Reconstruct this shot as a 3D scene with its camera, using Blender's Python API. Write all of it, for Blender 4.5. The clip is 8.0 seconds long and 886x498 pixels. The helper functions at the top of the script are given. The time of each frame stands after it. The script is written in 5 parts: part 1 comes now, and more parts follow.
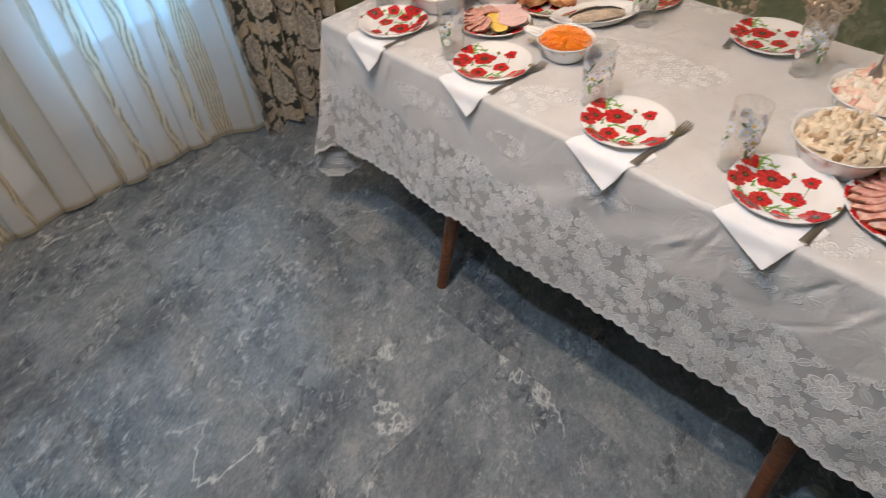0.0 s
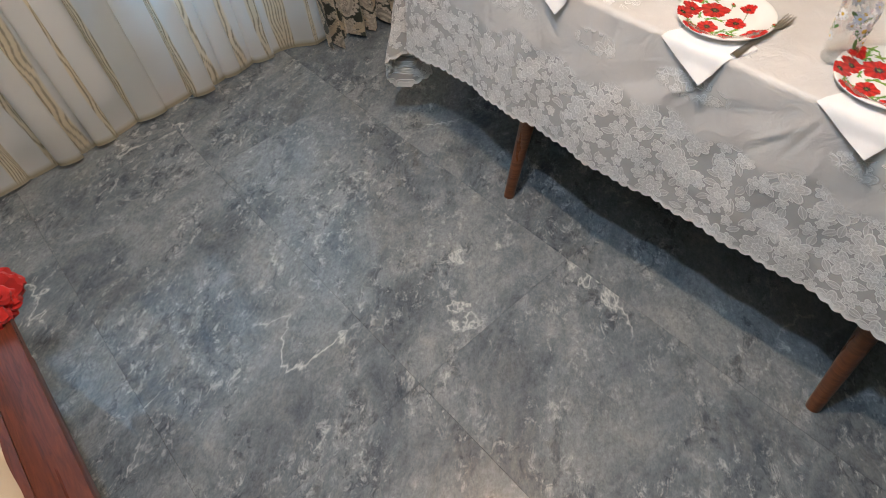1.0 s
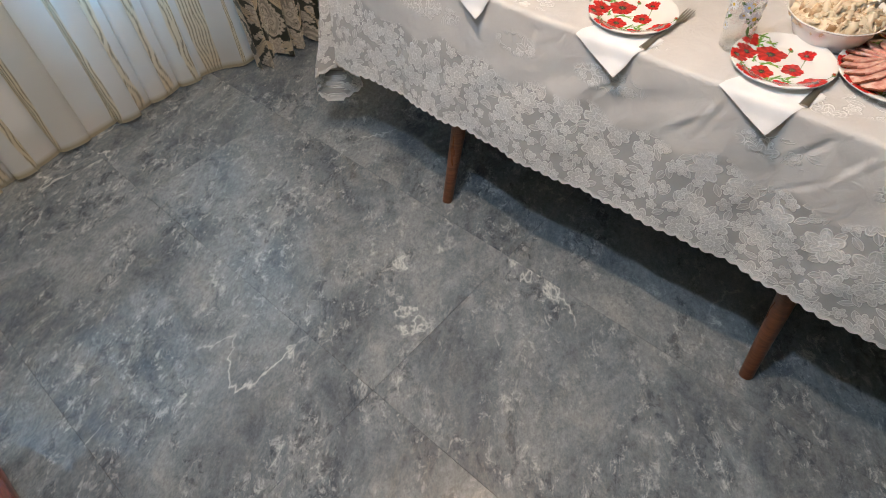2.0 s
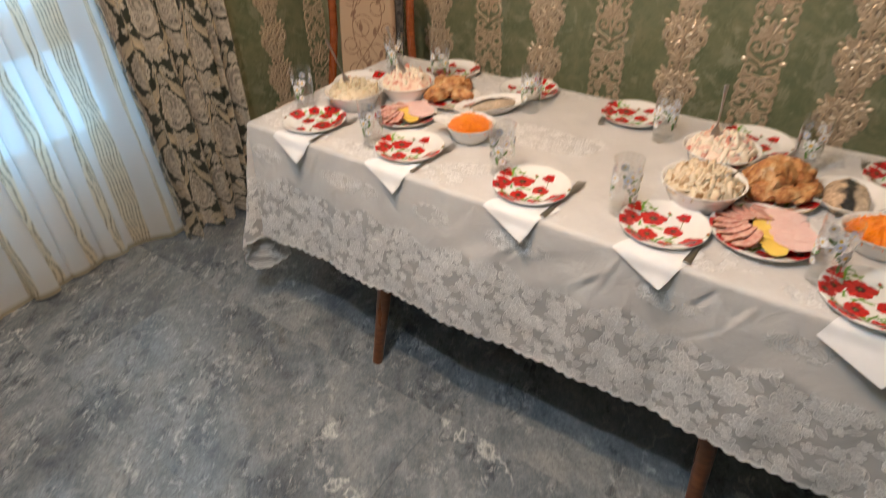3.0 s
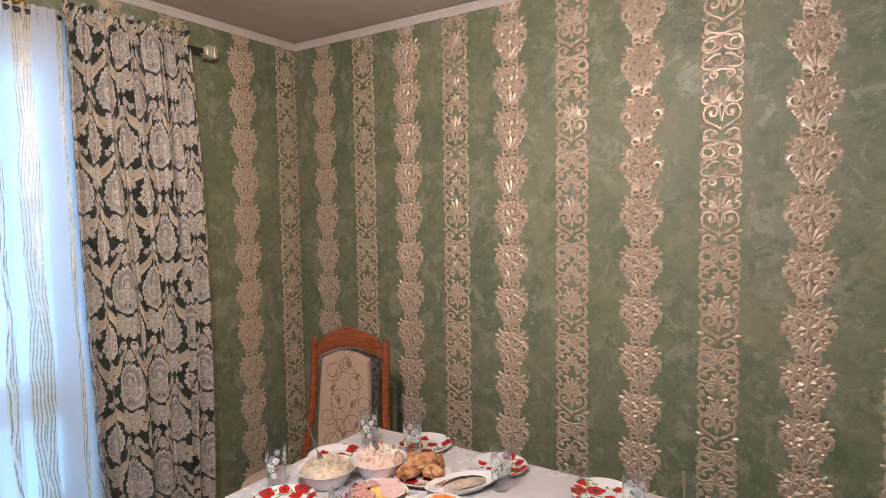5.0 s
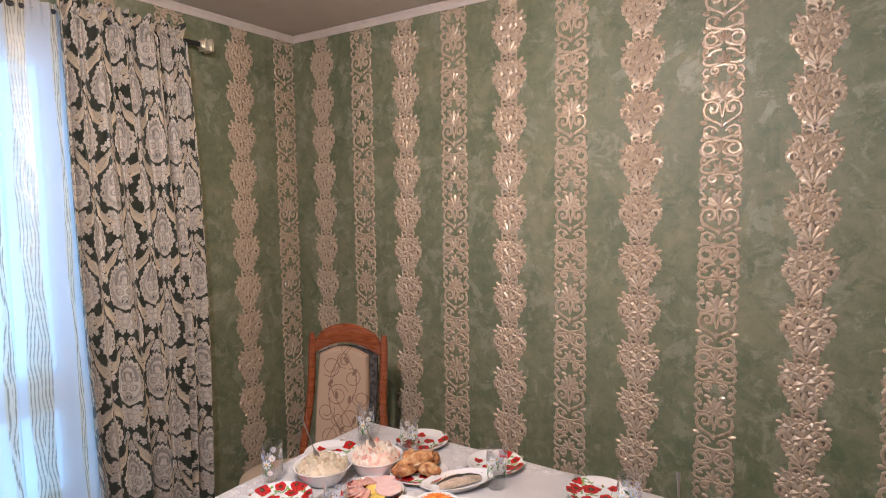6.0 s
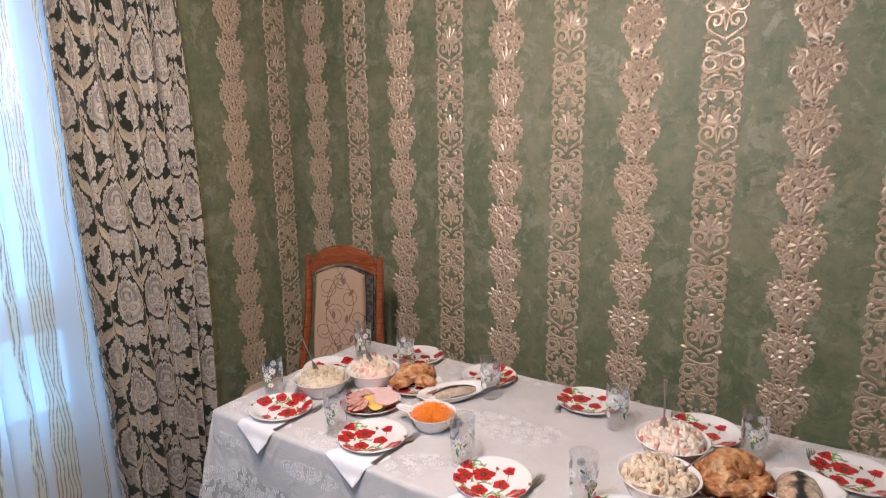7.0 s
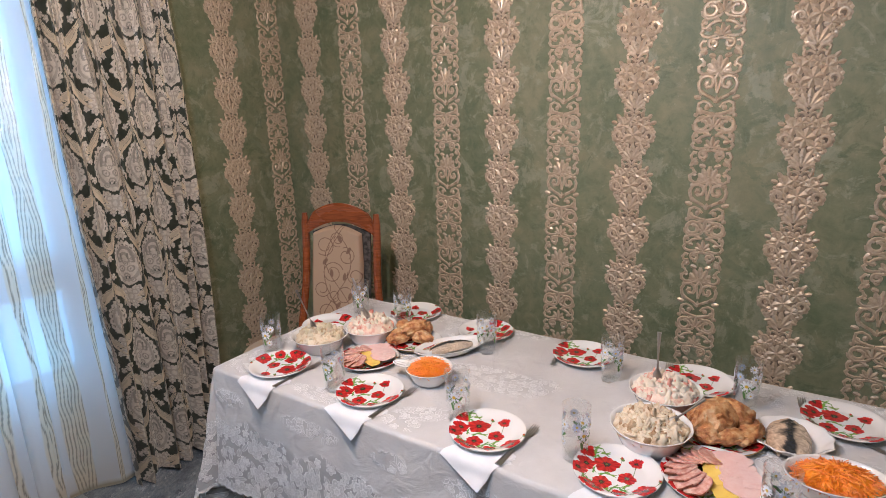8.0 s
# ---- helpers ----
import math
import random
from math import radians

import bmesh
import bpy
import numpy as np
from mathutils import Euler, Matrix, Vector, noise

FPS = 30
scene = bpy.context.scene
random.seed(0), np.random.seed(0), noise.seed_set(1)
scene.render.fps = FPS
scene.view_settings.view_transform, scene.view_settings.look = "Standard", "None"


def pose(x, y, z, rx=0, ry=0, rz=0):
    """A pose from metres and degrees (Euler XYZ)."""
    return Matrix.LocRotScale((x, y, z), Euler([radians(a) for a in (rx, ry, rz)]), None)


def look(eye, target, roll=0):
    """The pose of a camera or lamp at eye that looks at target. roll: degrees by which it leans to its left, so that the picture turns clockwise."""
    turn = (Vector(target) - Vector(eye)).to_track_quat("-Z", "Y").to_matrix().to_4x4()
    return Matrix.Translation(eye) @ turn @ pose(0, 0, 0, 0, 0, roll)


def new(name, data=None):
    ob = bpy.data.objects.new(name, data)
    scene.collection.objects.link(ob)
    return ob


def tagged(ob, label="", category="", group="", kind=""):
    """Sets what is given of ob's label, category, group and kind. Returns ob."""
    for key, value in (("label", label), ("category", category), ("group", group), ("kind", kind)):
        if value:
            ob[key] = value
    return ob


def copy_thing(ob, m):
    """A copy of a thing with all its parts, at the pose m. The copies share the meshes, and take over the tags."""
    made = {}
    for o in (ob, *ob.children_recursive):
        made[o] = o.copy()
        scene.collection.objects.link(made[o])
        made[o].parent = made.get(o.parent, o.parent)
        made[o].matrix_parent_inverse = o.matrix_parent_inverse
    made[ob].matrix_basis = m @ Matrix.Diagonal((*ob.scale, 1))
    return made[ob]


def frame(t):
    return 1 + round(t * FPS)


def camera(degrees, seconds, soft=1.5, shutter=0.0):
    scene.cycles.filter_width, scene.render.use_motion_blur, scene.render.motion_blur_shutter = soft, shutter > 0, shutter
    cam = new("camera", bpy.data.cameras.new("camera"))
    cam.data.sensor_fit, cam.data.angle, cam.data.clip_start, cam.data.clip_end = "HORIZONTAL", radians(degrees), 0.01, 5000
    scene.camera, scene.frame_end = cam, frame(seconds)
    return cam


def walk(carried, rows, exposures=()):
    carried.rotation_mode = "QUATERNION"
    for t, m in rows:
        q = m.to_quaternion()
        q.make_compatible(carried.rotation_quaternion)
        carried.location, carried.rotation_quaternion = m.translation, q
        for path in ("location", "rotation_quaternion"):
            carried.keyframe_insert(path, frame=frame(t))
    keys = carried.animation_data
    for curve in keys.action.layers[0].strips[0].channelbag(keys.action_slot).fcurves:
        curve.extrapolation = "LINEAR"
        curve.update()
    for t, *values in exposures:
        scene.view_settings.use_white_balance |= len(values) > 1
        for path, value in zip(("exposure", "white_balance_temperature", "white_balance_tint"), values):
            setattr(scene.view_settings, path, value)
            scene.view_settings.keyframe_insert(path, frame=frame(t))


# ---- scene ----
cam = camera(73.9, 8.0, 0.6, 0.3)
PATH = [
    (0, (-0.079, 0.248, 1.498), (-1.129, 1.158, 0.059), -4.7),
    (0.5, (-0.106, 0.18, 1.486), (-1.181, 0.919, -0.03), -6.2),
    (1, (-0.096, 0.081, 1.476), (-1.102, 0.806, -0.092), -7.5),
    (2.3, (-0.037, 0.054, 1.466), (-0.947, 0.988, -0.051), -4.6),
    (2.5, (-0.029, 0.061, 1.473), (-0.964, 1.022, -0.011), -4.6),
    (2.8, (-0.031, 0.113, 1.502), (-0.999, 1.235, 0.158), -3.5),
    (2.9, (-0.027, 0.1, 1.515), (-0.979, 1.314, 0.241), -2.9),
    (3, (-0.019, 0.083, 1.516), (-0.977, 1.374, 0.327), -2.2),
    (3.3, (0.004, 0.065, 1.551), (-0.97, 1.507, 0.564), -2.5),
    (3.5, (-0.003, 0.077, 1.569), (-0.987, 1.58, 0.69), -2.5),
    (4, (0.018, 0.071, 1.609), (-1.025, 1.677, 1.035), -2.3),
    (4.5, (0.02, 0.064, 1.633), (-1.068, 1.727, 1.41), -1.4),
    (4.7, (0.017, 0.044, 1.631), (-1.071, 1.716, 1.493), -0.9),
    (5.8, (0.034, 0.054, 1.667), (-1.063, 1.721, 1.539), -0.6),
    (6, (0.029, 0.065, 1.665), (-1.066, 1.73, 1.498), -0.7),
    (6.5, (0.032, 0.062, 1.649), (-1.048, 1.728, 1.409), -0.5),
    (7, (0.031, 0.06, 1.615), (-1.035, 1.706, 1.223), -0.7),
    (7.5, (0.045, 0.048, 1.617), (-0.993, 1.681, 1.109), -0.8),
    (8, (0.046, 0.079, 1.609), (-1.011, 1.692, 1.077), -1.6),
]
walk(cam, [(t, look(eye, target, roll)) for t, eye, target, roll in PATH], [(0.0, -0.1, 6500, 13), (1.0, 0.1, 6650, 12), (2.5, 0.07, 6900, 12), (3.0, 0.0, 7350, 14), (3.4, 0.03, 7000, 15), (4.0, 0.0, 6500, 17), (4.7, 0.02, 6300, 21), (6.0, 0.07, 6200, 23), (7.0, 0.04, 6100, 20), (8.0, -0.03, 6000, 18)])

# ---- light ----
world = bpy.data.worlds.new("sky")
scene.world = world
world.use_nodes = True
wn, wl = world.node_tree.nodes, world.node_tree.links
sky = wn.new("ShaderNodeTexSky")
sky.sky_type = "NISHITA"
sky.sun_disc = False
sky.sun_elevation, sky.sun_rotation = radians(35), radians(60)
wl.new(sky.outputs[0], wn["Background"].inputs[0])
wn["Background"].inputs[1].default_value = 0.12


def lamp(name, kind, m, energy, colour, **values):
    data = bpy.data.lights.new(name, kind)
    data.energy, data.color = energy, colour
    ob = new(name, data)
    ob.matrix_world = m
    return data


sun = lamp("sun", "SUN", look((6, 4, 8), (0, 0, 0)), 0.8, (1.0, 0.96, 0.9))
sun.angle = radians(12)
# two bulbs of the ceiling lamp, a warm one and a cold one
bulb = lamp("warm_bulb", "POINT", pose(-0.8, 0.68, 2.15), 57, (1.0, 0.75, 0.51))
bulb.shadow_soft_size = 0.035
cold = lamp("cold_bulb", "POINT", pose(-0.54, 0.24, 2.22), 53, (0.62, 0.8, 1.0))
cold.shadow_soft_size = 0.035


# ---- materials ----
def material(name, colour, rough=0.5, metal=0.0, **values):
    """A node material with its main shader; values: other inputs by name."""
    m = bpy.data.materials.new(name)
    m.use_nodes = True
    b = m.node_tree.nodes["Principled BSDF"]
    b.inputs["Base Color"].default_value = (*colour, 1)
    b.inputs["Roughness"].default_value = rough
    b.inputs["Metallic"].default_value = metal
    for k, v in values.items():
        b.inputs[k.replace("_", " ")].default_value = v
    return m


class Nodes:
    """Short hand for building node trees."""

    def __init__(self, m):
        self.t = m.node_tree
        self.b = m.node_tree.nodes["Principled BSDF"]

    def add(self, kind, **inputs):
        n = self.t.nodes.new(kind)
        for k, v in inputs.items():
            self.put(n.inputs[k.replace("_", " ")], v)
        return n

    def put(self, socket, v):
        if isinstance(v, bpy.types.NodeSocket):
            self.t.links.new(v, socket)
        else:
            socket.default_value = v

    def place(self, scale=(1, 1, 1), objectwise=True):
        c = self.add("ShaderNodeTexCoord")
        m = self.add("ShaderNodeMapping", Scale=scale)
        self.put(m.inputs[0], c.outputs["Object"] if objectwise else c.outputs["Generated"])
        return m.outputs[0]

    def noise(self, scale, detail=4.0, rough=0.55, vector=None, distort=0.0):
        n = self.add("ShaderNodeTexNoise", Scale=scale, Detail=detail, Roughness=rough, Distortion=distort)
        if vector is not None:
            self.put(n.inputs["Vector"], vector)
        return n.outputs[0]

    def ramp(self, factor, stops):
        r = self.add("ShaderNodeValToRGB")
        self.put(r.inputs[0], factor)
        while len(r.color_ramp.elements) < len(stops):
            r.color_ramp.elements.new(0.5)
        for e, (p, c) in zip(r.color_ramp.elements, stops):
            e.position = p
            e.color = (*c, 1) if not isinstance(c, (int, float)) else (c, c, c, 1)
        return r.outputs[0]

    def mix(self, factor, a, b, blend="MIX"):
        n = self.t.nodes.new("ShaderNodeMix")
        n.data_type, n.blend_type = "RGBA", blend
        self.put(n.inputs[0], factor)
        for s, v in ((n.inputs[6], a), (n.inputs[7], b)):
            self.put(s, (*v, 1) if isinstance(v, tuple) else v)
        return n.outputs[2]

    def math(self, op, a, b=0.0):
        n = self.t.nodes.new("ShaderNodeMath")
        n.operation = op
        self.put(n.inputs[0], a)
        self.put(n.inputs[1], b)
        return n.outputs[0]

    def attr(self, name):
        n = self.t.nodes.new("ShaderNodeAttribute")
        n.attribute_name = name
        return n

    def bump(self, height, strength=0.3, distance=0.01):
        n = self.add("ShaderNodeBump", Strength=strength, Distance=distance, Height=height)
        self.put(self.b.inputs["Normal"], n.outputs[0])

    def colour(self, v):
        self.put(self.b.inputs["Base Color"], v)

    def rough(self, v):
        self.put(self.b.inputs["Roughness"], v)


def plaster_green():
    m = material("green plaster wallpaper", (0.1, 0.13, 0.07), 0.55)
    n = Nodes(m)
    v = n.place((1, 1, 1))
    big = n.noise(2.6, 6, 0.62, v, 1.0)
    fine = n.noise(16, 10, 0.74, v, 0.5)
    base = n.ramp(big, [(0.34, (0.12, 0.152, 0.078)), (0.5, (0.185, 0.2, 0.11)), (0.64, (0.255, 0.248, 0.146))])
    # trowelled flakes of a paler and a darker coat
    veil = n.ramp(n.noise(9, 10, 0.74, v, 0.6), [(0.53, 0.0), (0.575, 1.0)])
    base = n.mix(n.math("MULTIPLY", veil, 0.85), base, (0.33, 0.335, 0.235))
    gap = n.ramp(n.noise(8.0, 10, 0.74, v, 0.6), [(0.54, 0.0), (0.58, 1.0)])
    base = n.mix(n.math("MULTIPLY", gap, 0.7), base, (0.1, 0.132, 0.066))
    n.colour(n.mix(0.35, base, n.ramp(fine, [(0.38, (0.085, 0.123, 0.068)), (0.6, (0.3, 0.3, 0.195))])))
    n.rough(n.mix(veil, n.ramp(fine, [(0.3, 0.42), (0.7, 0.66)]), (0.43, 0.43, 0.43)))
    n.bump(n.mix(0.5, n.mix(0.5, fine, veil), n.noise(60, 5, 0.7, v)), 0.4, 0.005)
    return m


def foil():
    m = material("embossed bronze foil", (0.55, 0.44, 0.3), 0.45, 0.3)
    n = Nodes(m)
    v = n.place()
    k = n.noise(70, 6, 0.6, v)
    n.colour(n.ramp(k, [(0.3, (0.44, 0.335, 0.23)), (0.52, (0.57, 0.45, 0.325)), (0.75, (0.68, 0.56, 0.42))]))
    n.rough(n.ramp(n.noise(30, 4, 0.5, v), [(0.35, 0.24), (0.65, 0.55)]))
    n.bump(n.noise(240, 3, 0.6, v), 0.35, 0.002)
    return m


def foil_ground(name="brushed foil ground", dark=(0.17, 0.162, 0.105), light=(0.28, 0.25, 0.172)):
    m = material(name, light, 0.65, 0.05)
    n = Nodes(m)
    v = n.place()
    n.colour(n.ramp(n.noise(30, 6, 0.65, v), [(0.3, dark), (0.7, light)]))
    n.bump(n.noise(160, 4, 0.6, v), 0.4, 0.002)
    return m


def tile_stone():
    m = material("polished blue grey stone tile", (0.16, 0.175, 0.18), 0.16)
    n = Nodes(m)
    info = n.add("ShaderNodeObjectInfo")
    c = n.add("ShaderNodeTexCoord")
    shift = n.add("ShaderNodeVectorMath")
    shift.operation = "MULTIPLY_ADD"
    n.put(shift.inputs[0], info.outputs["Random"])
    n.put(shift.inputs[1], (9.0, 7.0, 5.0))
    n.put(shift.inputs[2], c.outputs["Object"])
    v = shift.outputs[0]
    turn = n.add("ShaderNodeMapping", Rotation=(0, 0, -0.62))
    n.put(turn.inputs[0], v)
    draw = n.add("ShaderNodeMapping", Scale=(1.55, 0.95, 1.0))
    n.put(draw.inputs[0], turn.outputs[0])
    v = draw.outputs[0]
    big = n.noise(1.9, 9, 0.62, v, 1.2)
    mid = n.noise(7.5, 12, 0.7, v, 0.9)
    base = n.ramp(big, [(0.38, (0.085, 0.1, 0.115)), (0.48, (0.17, 0.19, 0.202)), (0.58, (0.29, 0.297, 0.298))])
    col = n.mix(0.5, base, n.ramp(mid, [(0.32, (0.085, 0.1, 0.115)), (0.5, (0.19, 0.203, 0.213)), (0.68, (0.33, 0.32, 0.3))]))
    # drifts of crackled dark and chalky crumbs
    drift = n.ramp(n.noise(2.7, 5, 0.6, v, 0.8), [(0.46, 0.0), (0.57, 1.0)])
    drift2 = n.ramp(n.noise(3.2, 7, 0.62, v, 1.3), [(0.5, 0.0), (0.57, 1.0)])
    crackle = n.math("MULTIPLY", n.ramp(n.noise(17, 14, 0.78, v, 0.5), [(0.43, 1.0), (0.495, 0.0)]), drift)
    col = n.mix(n.math("MULTIPLY", crackle, 0.6), col, (0.04, 0.048, 0.06))
    crumb = n.math("MULTIPLY", n.ramp(n.noise(22, 14, 0.8, v, 0.4), [(0.53, 0.0), (0.6, 1.0)]), n.math("MAXIMUM", n.math("MULTIPLY", drift2, 0.55), n.math("MULTIPLY", drift, 0.75)))
    col = n.mix(n.math("MULTIPLY", crumb, 0.85), col, (0.55, 0.545, 0.52))
    tan = n.ramp(n.noise(4.3, 8, 0.7, v, 0.6), [(0.57, 0.0), (0.72, 0.4)])
    col = n.mix(tan, col, (0.25, 0.225, 0.19))
    # long thin white veins
    vein = n.math("ABSOLUTE", n.math("SUBTRACT", n.noise(0.9, 7, 0.58, v, 0.35), 0.5))
    patch = n.ramp(n.noise(2.1, 3, 0.5, v), [(0.51, 0.0), (0.58, 1.0)])
    line = n.math("MULTIPLY", n.ramp(vein, [(0.0, 1.0), (0.005, 0.0)]), patch)
    col = n.mix(n.math("MULTIPLY", line, 0.9), col, (0.6, 0.59, 0.56))
    fleck = n.ramp(n.noise(70, 14, 0.85, v, 0.2), [(0.38, (0.5, 0.51, 0.54)), (0.5, (1.0, 1.0, 1.0)), (0.63, (1.55, 1.53, 1.48))])
    col = n.mix(0.6, col, n.mix(1.0, col, fleck, "MULTIPLY"))
    n.colour(n.mix(1.0, col, (0.92, 0.98, 1.03), "MULTIPLY"))
    n.rough(n.ramp(mid, [(0.3, 0.012), (0.7, 0.03)]))
    n.bump(n.noise(45, 6, 0.7, v), 0.008, 0.003)
    return m


def wood(name, dark, light, rough=0.3, scale=(3, 3, 30)):
    m = material(name, light, rough)
    n = Nodes(m)
    v = n.place(scale)
    g = n.noise(4, 8, 0.6, v, 1.2)
    n.colour(n.ramp(g, [(0.3, dark), (0.65, light)]))
    n.rough(n.ramp(n.noise(3, 4), [(0.3, rough * 0.8), (0.7, rough * 1.4)]))
    n.bump(g, 0.12, 0.002)
    return m


def cloth(name, colour, rough=0.8, weave=900, strength=0.2):
    m = material(name, colour, rough, Sheen_Weight=0.2)
    n = Nodes(m)
    v = n.place()
    k = n.noise(7, 5, 0.6, v)
    a = tuple(c * 0.86 for c in colour)
    n.colour(n.ramp(k, [(0.3, a), (0.7, colour)]))
    n.bump(n.noise(weave, 2, 0.5, v), strength, 0.001)
    return m


def table_linen():
    m = material("white embroidered tablecloth", (0.72, 0.7, 0.68), 0.6, Sheen_Weight=0.25)
    n = Nodes(m)
    sep = n.add("ShaderNodeSeparateColor")
    n.put(sep.inputs[0], n.attr("pattern").outputs["Color"])
    hem, sprig, band = sep.outputs[0], sep.outputs[1], sep.outputs[2]
    flat = n.attr("flat").outputs["Vector"]

    def flowers(scale, petals, thread, spread=0.85, grow=0.75):
        """Outlines and fill of blossoms strewn over the cloth."""
        v = n.add("ShaderNodeTexVoronoi", Scale=scale, Randomness=spread)
        v.voronoi_dimensions = "2D"
        n.put(v.inputs["Vector"], flat)
        d = n.add("ShaderNodeVectorMath")
        d.operation = "SUBTRACT"
        n.put(d.inputs[0], flat)
        n.put(d.inputs[1], v.outputs["Position"])
        xyz = n.add("ShaderNodeSeparateXYZ")
        n.put(xyz.inputs[0], d.outputs[0])
        tone = n.add("ShaderNodeSeparateColor")
        n.put(tone.inputs[0], v.outputs["Color"])
        size = n.math("MULTIPLY_ADD", tone.outputs[0], 0.35)
        size.node.inputs[2].default_value = grow
        ang = n.math("ARCTAN2", xyz.outputs[1], xyz.outputs[0])
        ang = n.math("ADD", n.math("MULTIPLY", ang, petals / 2), n.math("MULTIPLY", tone.outputs[1], 6.0))
        r = n.math("SQRT", n.math("ADD", n.math("POWER", xyz.outputs[0], 2.0), n.math("POWER", xyz.outputs[1], 2.0)))
        r = n.math("MULTIPLY", r, scale)
        edge = n.math("MULTIPLY", size, n.math("ADD", 0.25, n.math("MULTIPLY", n.math("ABSOLUTE", n.math("COSINE", ang)), 0.2)))
        w = thread * scale

        def thin(x, width):
            return n.ramp(n.math("DIVIDE", n.math("ABSOLUTE", x), width), [(0.3, 1.0), (1.0, 0.0)])
        rim = thin(n.math("SUBTRACT", r, edge), w)
        eye = thin(n.math("SUBTRACT", r, n.math("MULTIPLY", edge, 0.32)), w)
        ring = thin(n.math("SUBTRACT", r, n.math("MULTIPLY", edge, 0.7)), w * 0.8)
        inside = n.math("LESS_THAN", r, edge)
        rib = n.math("MULTIPLY", thin(n.math("MULTIPLY", n.math("SINE", ang), r), w), inside)
        lines = n.math("MAXIMUM", n.math("MAXIMUM", rim, eye), n.math("MAXIMUM", n.math("MULTIPLY", rib, 0.8), n.math("MULTIPLY", ring, 0.6)))
        out = n.math("SUBTRACT", r, edge)
        dark = n.math("MULTIPLY", thin(n.math("SUBTRACT", out, 1.3 * w), w * 0.9), n.math("GREATER_THAN", out, 0.0))
        return lines, inside, dark

    def leaves(scale, thread):
        """Pointed leaves lying every way, with a midrib."""
        v = n.add("ShaderNodeTexVoronoi", Scale=scale, Randomness=0.9)
        v.voronoi_dimensions = "2D"
        n.put(v.inputs["Vector"], flat)
        d = n.add("ShaderNodeVectorMath")
        d.operation = "SUBTRACT"
        n.put(d.inputs[0], flat)
        n.put(d.inputs[1], v.outputs["Position"])
        tone = n.add("ShaderNodeSeparateColor")
        n.put(tone.inputs[0], v.outputs["Color"])
        turn = n.add("ShaderNodeVectorRotate")
        turn.rotation_type = "Z_AXIS"
        n.put(turn.inputs["Vector"], d.outputs[0])
        n.put(turn.inputs["Angle"], n.math("MULTIPLY", tone.outputs[0], 6.28))
        xyz = n.add("ShaderNodeSeparateXYZ")
        n.put(xyz.inputs[0], turn.outputs[0])
        a = n.math("MULTIPLY", xyz.outputs[0], scale / 0.46)
        b = n.math("MULTIPLY", n.math("ABSOLUTE", xyz.outputs[1]), scale / 0.22)
        e = n.math("ADD", n.math("POWER", a, 2.0), b)
        w = thread * scale / 0.3

        def thin(x, width):
            return n.ramp(n.math("DIVIDE", n.math("ABSOLUTE", x), width), [(0.3, 1.0), (1.0, 0.0)])
        rim = thin(n.math("SUBTRACT", e, 1.0), w)
        inside = n.math("LESS_THAN", e, 1.0)
        rib = n.math("MULTIPLY", thin(b, w), inside)
        out = n.math("SUBTRACT", e, 1.0)
        dark = n.math("MULTIPLY", thin(n.math("SUBTRACT", out, 1.4 * w), w), n.math("GREATER_THAN", out, 0.0))
        return n.math("MAXIMUM", rim, n.math("MULTIPLY", rib, 0.7)), inside, dark

    big, fill, dark = flowers(11.5, 6, 0.0026, 0.75, 0.66)
    mid, fill1, dark1 = flowers(23, 5, 0.0021, 0.9, 0.6)
    small, fill2, dark2 = leaves(27, 0.0017)
    # smaller blossoms, then leaves, fill the room between the large ones
    outside = n.math("SUBTRACT", 1.0, fill)
    outside2 = n.math("MULTIPLY", outside, n.math("SUBTRACT", 1.0, fill1))
    lines = n.math("MAXIMUM", big, n.math("MAXIMUM", n.math("MULTIPLY", mid, outside), n.math("MULTIPLY", small, outside2)))
    body = n.math("MAXIMUM", fill, n.math("MAXIMUM", n.math("MULTIPLY", n.math("MULTIPLY", fill1, outside), 0.85), n.math("MULTIPLY", n.math("MULTIPLY", fill2, outside2), 0.6)))
    shade = n.math("MAXIMUM", dark, n.math("MAXIMUM", n.math("MULTIPLY", dark1, outside), n.math("MULTIPLY", dark2, outside2)))
    on = n.math("MAXIMUM", band, sprig)
    v = n.place()
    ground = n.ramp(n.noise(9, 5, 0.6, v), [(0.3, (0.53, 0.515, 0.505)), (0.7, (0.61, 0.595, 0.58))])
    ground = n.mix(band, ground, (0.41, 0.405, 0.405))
    deep = n.math("MAXIMUM", band, n.math("MULTIPLY", sprig, 0.25))
    col = n.mix(n.math("MULTIPLY", n.math("MULTIPLY", body, deep), 0.9), ground, (0.63, 0.62, 0.615))
    col = n.mix(n.math("MULTIPLY", n.math("MULTIPLY", shade, on), 0.3), col, (0.3, 0.295, 0.3))
    col = n.mix(n.math("MULTIPLY", n.math("MULTIPLY", lines, on), 1.0), col, (0.92, 0.91, 0.9))
    n.colour(n.mix(hem, col, (0.86, 0.85, 0.84)))
    relief = n.math("MULTIPLY", n.math("ADD", lines, n.math("MULTIPLY", body, 0.35)), on)
    wrinkle = n.noise(16, 6, 0.6, v, 0.6)
    n.bump(n.math("ADD", relief, n.math("ADD", n.math("MULTIPLY", wrinkle, 3.2), n.math("MULTIPLY", n.noise(1300, 2, 0.5, v), 0.15))), 0.75, 0.0026)
    return m


